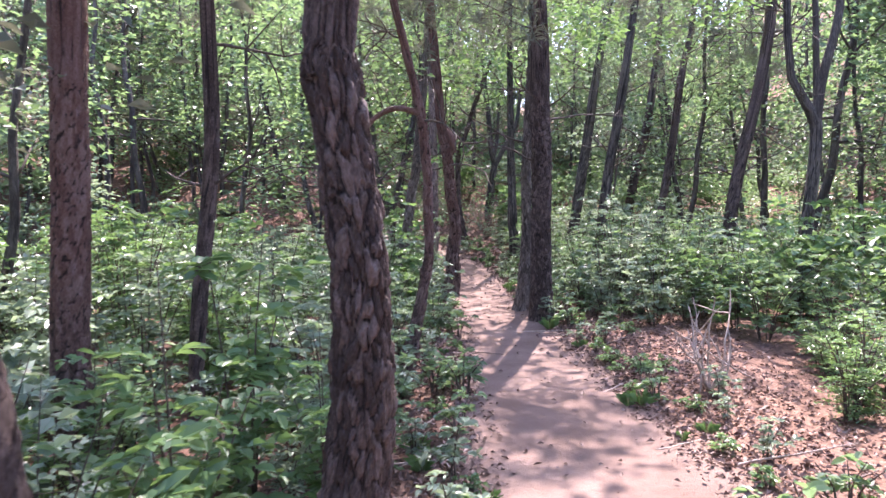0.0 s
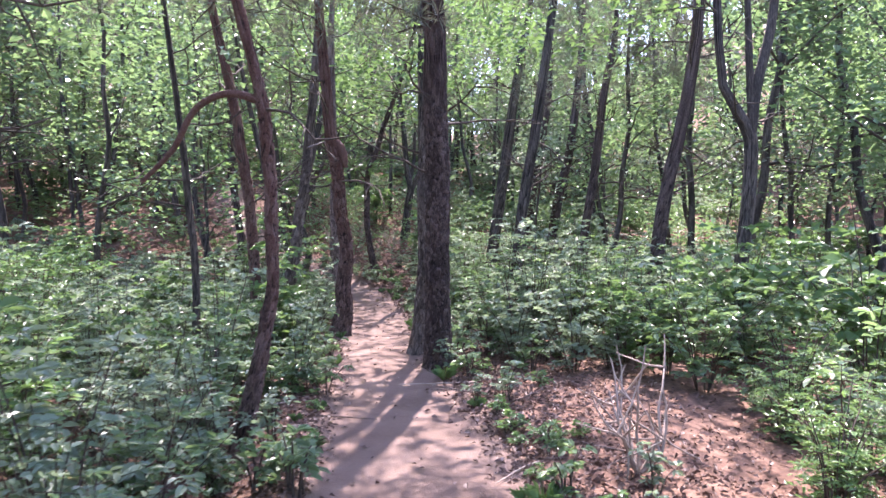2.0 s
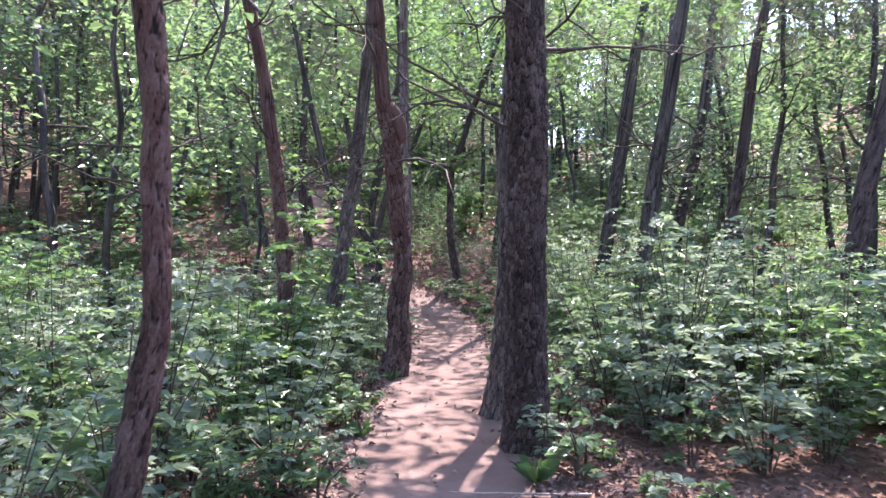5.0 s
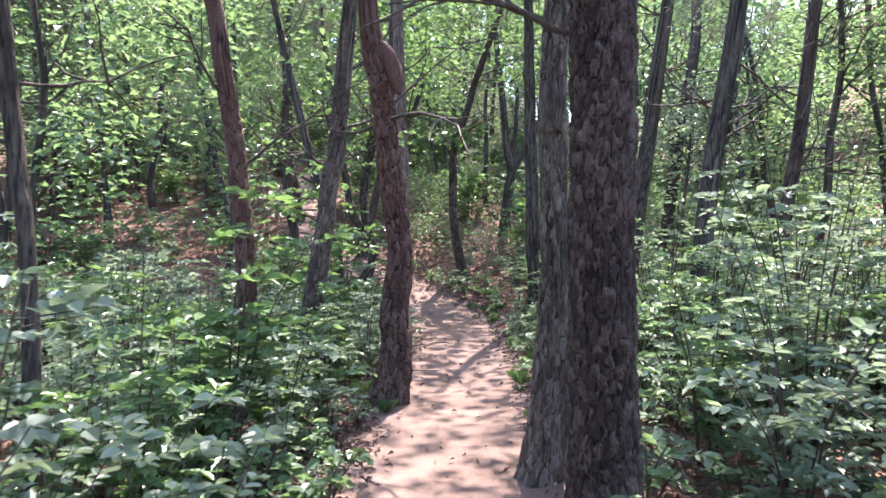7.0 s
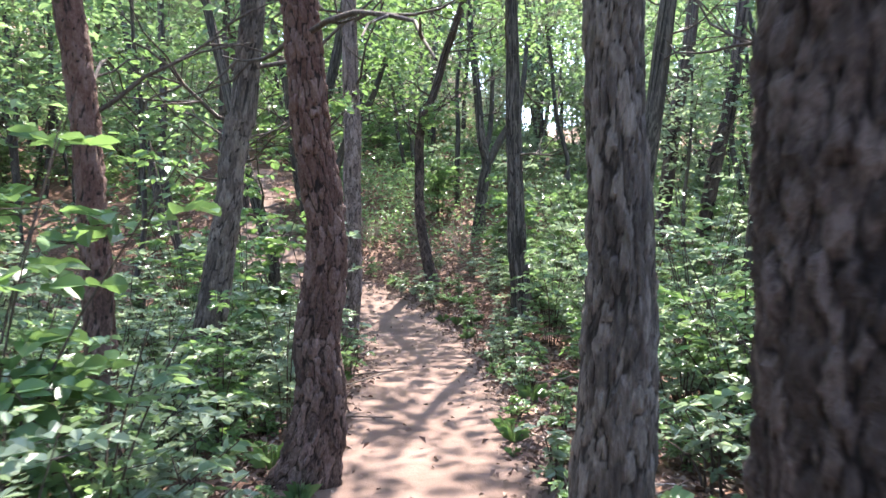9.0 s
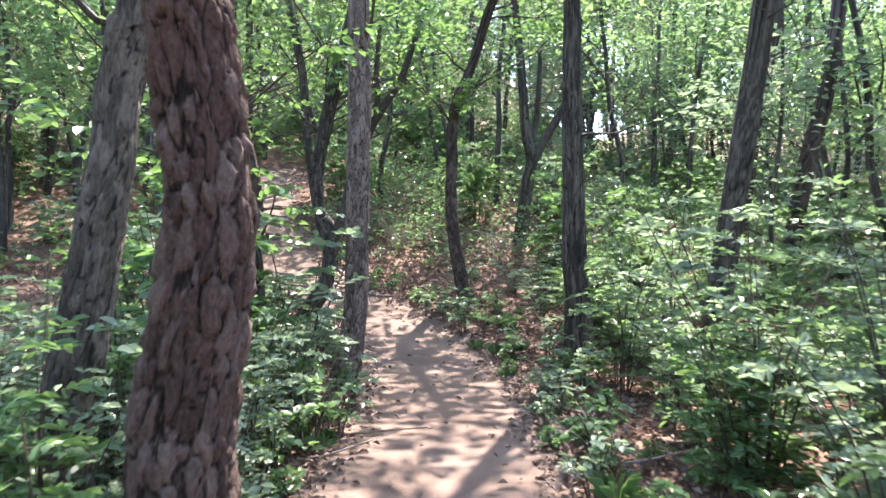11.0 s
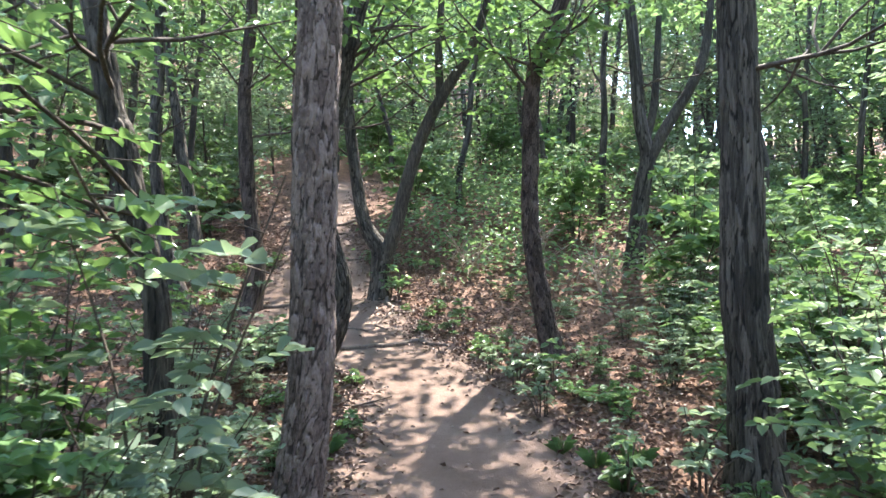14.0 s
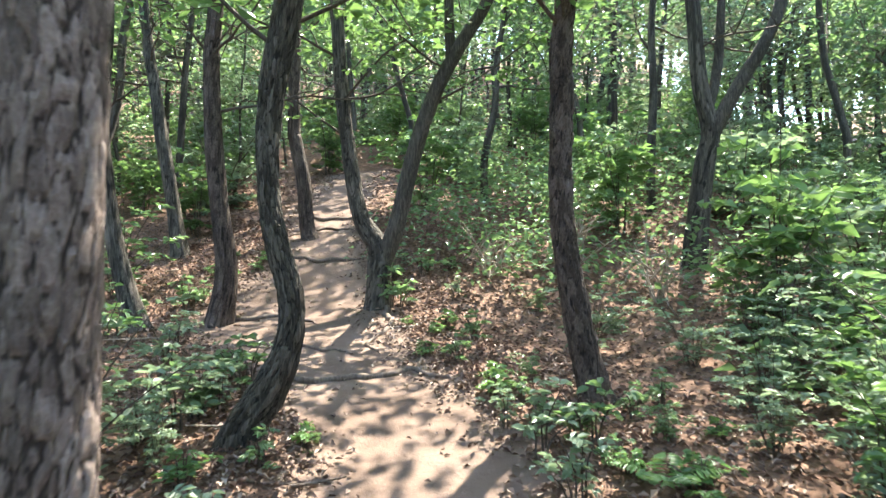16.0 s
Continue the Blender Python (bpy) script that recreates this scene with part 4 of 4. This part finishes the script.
for n in range(3000):
    x, y = r.uniform(-13, 17), r.uniform(31, 49)
    if y < 36.5 and x > -6.5:
        continue
    if len(low_trees) < 36 and abs(x - float(trail_x(y))) > (1.6 if y < 36 else 0.3) and spaced(low_trees, (x, y), 1.7):
        low_trees.append((x, y))
        copy_thing(WOODS[1 if n % 2 else 3], pose(x, y, float(land(x, y)) - 0.02, 0, 0, r.uniform(0, 360)) @ Matrix.Scale(r.uniform(0.7, 1.1), 4))
for n in range(2600):
    y = r.uniform(3.5, 29)
    half = float(trail_half(y))
    off = (half + 0.12 + r.exponential(0.45)) * r.choice([-1, 1])
    x = float(trail_x(y)) + off
    if len(herb_spots) < 210 and spaced(herb_spots, (x, y), 0.28) and spaced(KEEP_OFF, (x, y), 0.25) and r.random() < (0.35 if y > 21 else 0.25 if (off > 0 and y < 11) else 0.9):
        herb_spots.append((x, y))
scatter(HERBS, herb_spots, 8, 0.6, 1.25)
scatter(SAPLINGS, [(-0.55, 18.5), (-0.4, 19.2), (-0.75, 17.4), (-0.9, 10.6), (-1.0, 6.4), (-0.75, 13.2), (-1.3, 19.3), (3.1, 18.2), (3.6, 21.6), (3.3, 14.6), (-1.3, 4.9), (-0.9, 18.0), (3.6, 22.8), (-2.4, 20.6)], 6, 0.9, 1.2)
for x, y, k in ((-0.3, 17.5, 0.55), (-0.75, 17.1, 0.65), (-0.15, 16.7, 0.5), (-0.65, 16.3, 0.6), (-0.35, 18.7, 0.55), (-1.2, 16.7, 0.75), (-1.3, 17.7, 0.75), (-0.8, 15.4, 0.6)):
    copy_thing(LUSH[1], pose(x, y, float(land(x, y)) - 0.01, 0, 0, x * 210) @ Matrix.Scale(k, 4))
for x, y, k in ((-1.75, 23.2, 0.45), (-1.95, 22.75, 0.5), (-1.6, 22.5, 0.4)):
    copy_thing(SHRUBS[1], pose(x, y, float(land(x, y)) - 0.01, 0, 0, x * 70) @ Matrix.Scale(k, 4))
for x, y, k in ((0.75, 23.4, 0.55), (1.0, 23.15, 0.5), (1.35, 23.55, 0.6), (0.55, 23.75, 0.45), (1.2, 22.8, 0.45), (1.55, 23.9, 0.7)):
    copy_thing(HERBS[0], pose(x, y, float(land(x, y)) - 0.01, 0, 0, x * 170) @ Matrix.Scale(k, 4))
for x, y, k in ((0.0, 10.4, 0.6), (-0.05, 15.9, 0.62), (-0.15, 12.4, 0.55), (-0.35, 7.6, 0.6)):
    copy_thing(SAPLINGS[1], pose(x, y, float(land(x, y)) - 0.01, 0, 0, y * 50) @ Matrix.Scale(k, 4))
for x, y, k in ((-0.9, 21.4, 0.42), (-0.7, 21.0, 0.5), (-1.3, 21.7, 0.4), (1.55, 23.2, 0.45), (0.55, 24.3, 0.4), (2.2, 23.4, 0.55), (3.0, 23.9, 0.7), (2.7, 25.3, 0.8), (3.4, 26.4, 0.9), (3.9, 24.6, 1.0), (2.6, 22.6, 0.8), (3.1, 22.0, 0.9), (2.3, 24.4, 0.7), (1.9, 25.4, 0.6), (2.9, 26.8, 0.9), (1.2, 26.6, 0.5),
                (0.3, 27.1, 0.5), (-0.75, 20.1, 0.75), (-1.5, 21.1, 0.7), (-0.95, 20.7, 0.6), (-0.45, 19.5, 0.55), (-2.0, 19.9, 0.9), (4.4, 22.6, 1.1), (3.7, 23.3, 0.8)):
    copy_thing(SHRUBS[1 if k > 0.5 else 2], pose(x, y, float(land(x, y)) - 0.01, 0, 0, x * 77) @ Matrix.Scale(k, 4))
# the last two are added so that their crowns shade the rising trail
for x, y, a, k in ((-3.4, 21.3, 200, 1), (-4.6, 17.4, 120, 0), (-1.4, 32.6, 250, 2), (0.2, 34.2, 10, 0)):
    copy_thing(WOODS[k], pose(x, y, float(land(x, y)) - 0.02, 0, 0, a) @ Matrix.Scale(0.8, 4))

# ---- leaf litter ----
r = np.random.default_rng(15)
n = 90000
y = r.uniform(2.5, 31, n)
off = r.normal(0, 1.0, n) * 1.5
x = trail_x(y) + off
keep = np.abs(off) > trail_half(y) * (0.55 + 0.75 * r.random(n) ** 0.35)
keep |= r.random(n) < 0.012
x, y = x[keep], y[keep]
sx, sy = r.uniform(-8, 6, 45000), r.uniform(20.5, 36, 45000)
keep = np.abs(sx - trail_x(sy)) > trail_half(sy) * (0.35 + 0.8 * r.random(45000) ** 0.6)
x, y = np.concatenate([x, sx[keep]]), np.concatenate([y, sy[keep]])
pos = np.stack([x, y, land(x, y) + r.uniform(0.004, 0.035, len(x))], 1)
aim = r.normal(0, 1, pos.shape) * np.array([1, 1, 0.35])
V, F = leaves(pos, aim, r.uniform(0.028, 0.078, len(x)), 0.55, False, 0.35, r)
litter = new("leaf_litter", mesh("leaf_litter", V, F, LITTER, False))
tagged(litter, "brown fallen leaves strewn beside the trail", "leaf litter", kind="stuff")


# ---- roots, dead wood and ferns ----
def root_on_ground(points, thick, label):
    """A root half sunk in the trail, through points of the plan."""
    p = spline([(x, y, 0.0, thick * k) for x, y, k in points], 0.08)
    r = np.random.default_rng(int(abs(points[0][0] * 100)))
    p[:, :2] += r.normal(0, 0.012, (len(p), 2))
    p[:, 1] += 0.05 * np.sin(np.arange(len(p)) * 0.9 + p[0, 0] * 7)
    p[:, 2] = land(p[:, 0], p[:, 1]) + p[:, 3] * 0.35
    o = p[0, :3].copy()
    p[:, :3] -= o
    V, F = tubes([p], 8)
    ob = tagged(new("tree_root", mesh("tree_root", V, F, ROOT)), label, "root", "roots in the trail")
    ob.location = o


ROOT = wood_material("root_wood", (0.06, 0.045, 0.038), (0.20, 0.15, 0.125))
LABEL = "worn tree root lying across the trail"
root_on_ground([(-1.45, 24.15, 1.2), (-1.0, 24.3, 1.1), (-0.55, 24.55, 1.0), (-0.2, 24.35, 0.7), (0.05, 24.2, 0.3)], 0.03, LABEL)
root_on_ground([(-0.5, 24.6, 0.9), (-0.62, 25.2, 0.8), (-0.85, 25.7, 0.5)], 0.02, LABEL)
root_on_ground([(-1.5, 26.7, 1.3), (-1.25, 26.1, 1.0), (-1.3, 25.5, 0.6), (-1.0, 25.1, 0.3)], 0.03, LABEL)
root_on_ground([(-2.6, 25.1, 0.6), (-1.9, 25.25, 1.0), (-1.3, 25.1, 0.6)], 0.022, LABEL)
root_on_ground([(-3.3, 26.2, 1.3), (-2.7, 26.4, 1.0), (-2.2, 26.2, 0.5)], 0.03, LABEL)
root_on_ground([(-3.9, 29.0, 0.8), (-3.3, 28.8, 1.1), (-2.6, 28.9, 0.7)], 0.035, LABEL)
root_on_ground([(-4.8, 31.4, 0.8), (-4.1, 31.1, 1.1), (-3.3, 31.3, 0.7)], 0.04, LABEL)
root_on_ground([(-4.4, 30.1, 0.7), (-3.9, 30.5, 1.0), (-3.3, 30.3, 0.5)], 0.03, LABEL)


def dead_shrub(x, y, height, seed, label):
    """A leafless bush of pale crooked stems."""
    r = np.random.default_rng(seed)
    ob = tagged(new("dead_shrub"), label, "dead shrub")
    ob.location = (x, y, float(land(x, y)) - 0.02)
    for k in range(7):
        a = k * 0.9 + r.uniform(-0.4, 0.4)
        stem = bough((0, 0, 0), (math.cos(a) * 0.6, math.sin(a) * 0.6, 1), height * r.uniform(0.6, 1.15), 0.012, r, 0.4, 6)
        lines = [stem]
        for t in range(4):
            c = stem[r.integers(2, 6)]
            lines.append(bough(c[:3], r.normal(0, 1, 3) + np.array([0, 0, 0.7]), height * r.uniform(0.25, 0.5), 0.007, r, 0.3, 3))
        V, F = tubes(lines, 5)
        part("stem", mesh("stem", V, F, DEAD), ob)


dead_shrub(2.85, 7.3, 1.05, 3, "pale leafless shrub at the trail's edge")
dead_shrub(-0.5, 28.2, 0.8, 5, "pale leafless shrub on the slope")
dead_shrub(0.6, 28.8, 0.9, 6, "pale leafless shrub on the slope")
dead_shrub(1.7, 27.6, 0.9, 7, "pale leafless shrub on the slope")
dead_shrub(-0.9, 9.6, 0.6, 8, "pale leafless shrub among green leaves")


def fallen_stick(seed, length):
    r = np.random.default_rng(seed)
    b = bough((0, 0, 0), (1, 0, 0), length, 0.008, r, 0.18, 6)
    lines = [[(q[0], q[1], abs(q[2]) * 0.2 + 0.008, q[3]) for q in b]]
    c = lines[0][3]
    lines.append([(*c[:3], 0.004), (c[0] + 0.09, c[1] + 0.07, 0.012, 0.002)])
    V, F = tubes(lines, 5)
    return tagged(new("fallen_stick", mesh("fallen_stick", V, F, ROOT if seed % 2 else DEAD)), "thin dry stick lying among fallen leaves", "stick", "sticks on the ground")


STICKS = [fallen_stick(k, 0.35 + 0.15 * k) for k in range(5)]
r = np.random.default_rng(33)
for n in range(110):
    y = r.uniform(4, 30)
    x = float(trail_x(y)) + r.choice([-1, 1]) * (float(trail_half(y)) + 0.15 + r.exponential(0.6))
    m = pose(x, y, float(land(x, y)) + 0.004, r.normal(0, 4), r.normal(0, 5), r.uniform(0, 360))
    if n < 5:
        STICKS[n].matrix_basis = m
    else:
        copy_thing(STICKS[n % 5], m)


def fern(seed, size):
    """Arching fronds with paired leaflets."""
    r = np.random.default_rng(seed)
    ob = tagged(new("fern"), "bright green fern with arching fronds", "fern", "ferns")
    for k in range(7):
        a = 6.28 * k / 7 + r.normal(0, 0.2)
        n = 16
        t = np.linspace(0, 1, n)
        d = np.array([math.cos(a), math.sin(a)])
        spine = np.stack([d[0] * size * t, d[1] * size * t, size * (1.1 * t - 0.75 * t * t) + 0.0 * t], 1)
        side = np.array([-d[1], d[0], 0])
        pos = np.repeat(spine[2:], 2, 0)
        sign = np.tile([1, -1], n - 2)[:, None]
        aim = side * sign + np.array([d[0], d[1], 0]) * 0.35 + np.array([0, 0, -0.1])
        length = np.repeat(size * 0.32 * np.sin(np.pi * (0.12 + 0.86 * t[2:])), 2)
        V, F = leaves(pos, aim, length, 0.28, True, 0.05, r)
        part("frond", mesh("frond", V, F, LEAF_BROAD, False), ob)
    return ob


FERN = fern(3, 0.55)
FERN.matrix_basis = pose(-2.55, 5.1, float(land(-2.55, 5.1)) + 0.15)
for x, y, k in ((-2.0, 6.3, 0.8), (-1.7, 8.6, 0.7), (2.9, 16.8, 0.8), (1.5, 22.6, 0.6), (3.2, 24.6, 0.8)):
    copy_thing(FERN, pose(x, y, float(land(x, y)), 0, 0, x * 90) @ Matrix.Scale(k, 4))


def grass_tuft(seed):
    """A tuft of arching blades."""
    r = np.random.default_rng(seed)
    n = 46
    a = r.uniform(0, 6.28, n)
    out, h = r.uniform(0.05, 0.2, n), r.uniform(0.10, 0.26, n)
    foot = np.stack([0.04 * np.cos(a), 0.04 * np.sin(a), np.zeros(n)], 1) * r.uniform(0.2, 1, (n, 1))
    way = np.stack([np.cos(a), np.sin(a), np.zeros(n)], 1)
    side = np.stack([-np.sin(a), np.cos(a), np.zeros(n)], 1) * 0.0035
    mid = foot + way * (out * 0.4)[:, None] + np.array([0, 0, 1.0]) * (h * 0.75)[:, None]
    tip = foot + way * out[:, None] + np.array([0, 0, 1.0]) * (h * 0.8)[:, None]
    V = np.stack([foot - side, foot + side, mid + side, tip, mid - side], 1).reshape(-1, 3)
    F = (np.arange(n) * 5)[:, None] + [0, 1, 2, 3, 4]
    return tagged(new("grass_tuft", mesh("grass_tuft", V, F, LEAF_BROAD, False)), "small tuft of yellow-green grass at the trail's edge", "grass", "grass tufts")


TUFTS = [grass_tuft(k) for k in (1, 2, 3)]
r = np.random.default_rng(52)
for n in range(60):
    y = r.uniform(3.6, 22)
    x = float(trail_x(y)) + r.choice([-1, 1]) * (float(trail_half(y)) + r.exponential(0.28))
    m = pose(x, y, float(land(x, y)) - 0.004, 0, 0, r.uniform(0, 360)) @ Matrix.Scale(r.uniform(0.5, 1.1), 4)
    if n < 3:
        TUFTS[n].matrix_basis = m
    else:
        copy_thing(TUFTS[n % 3], m)
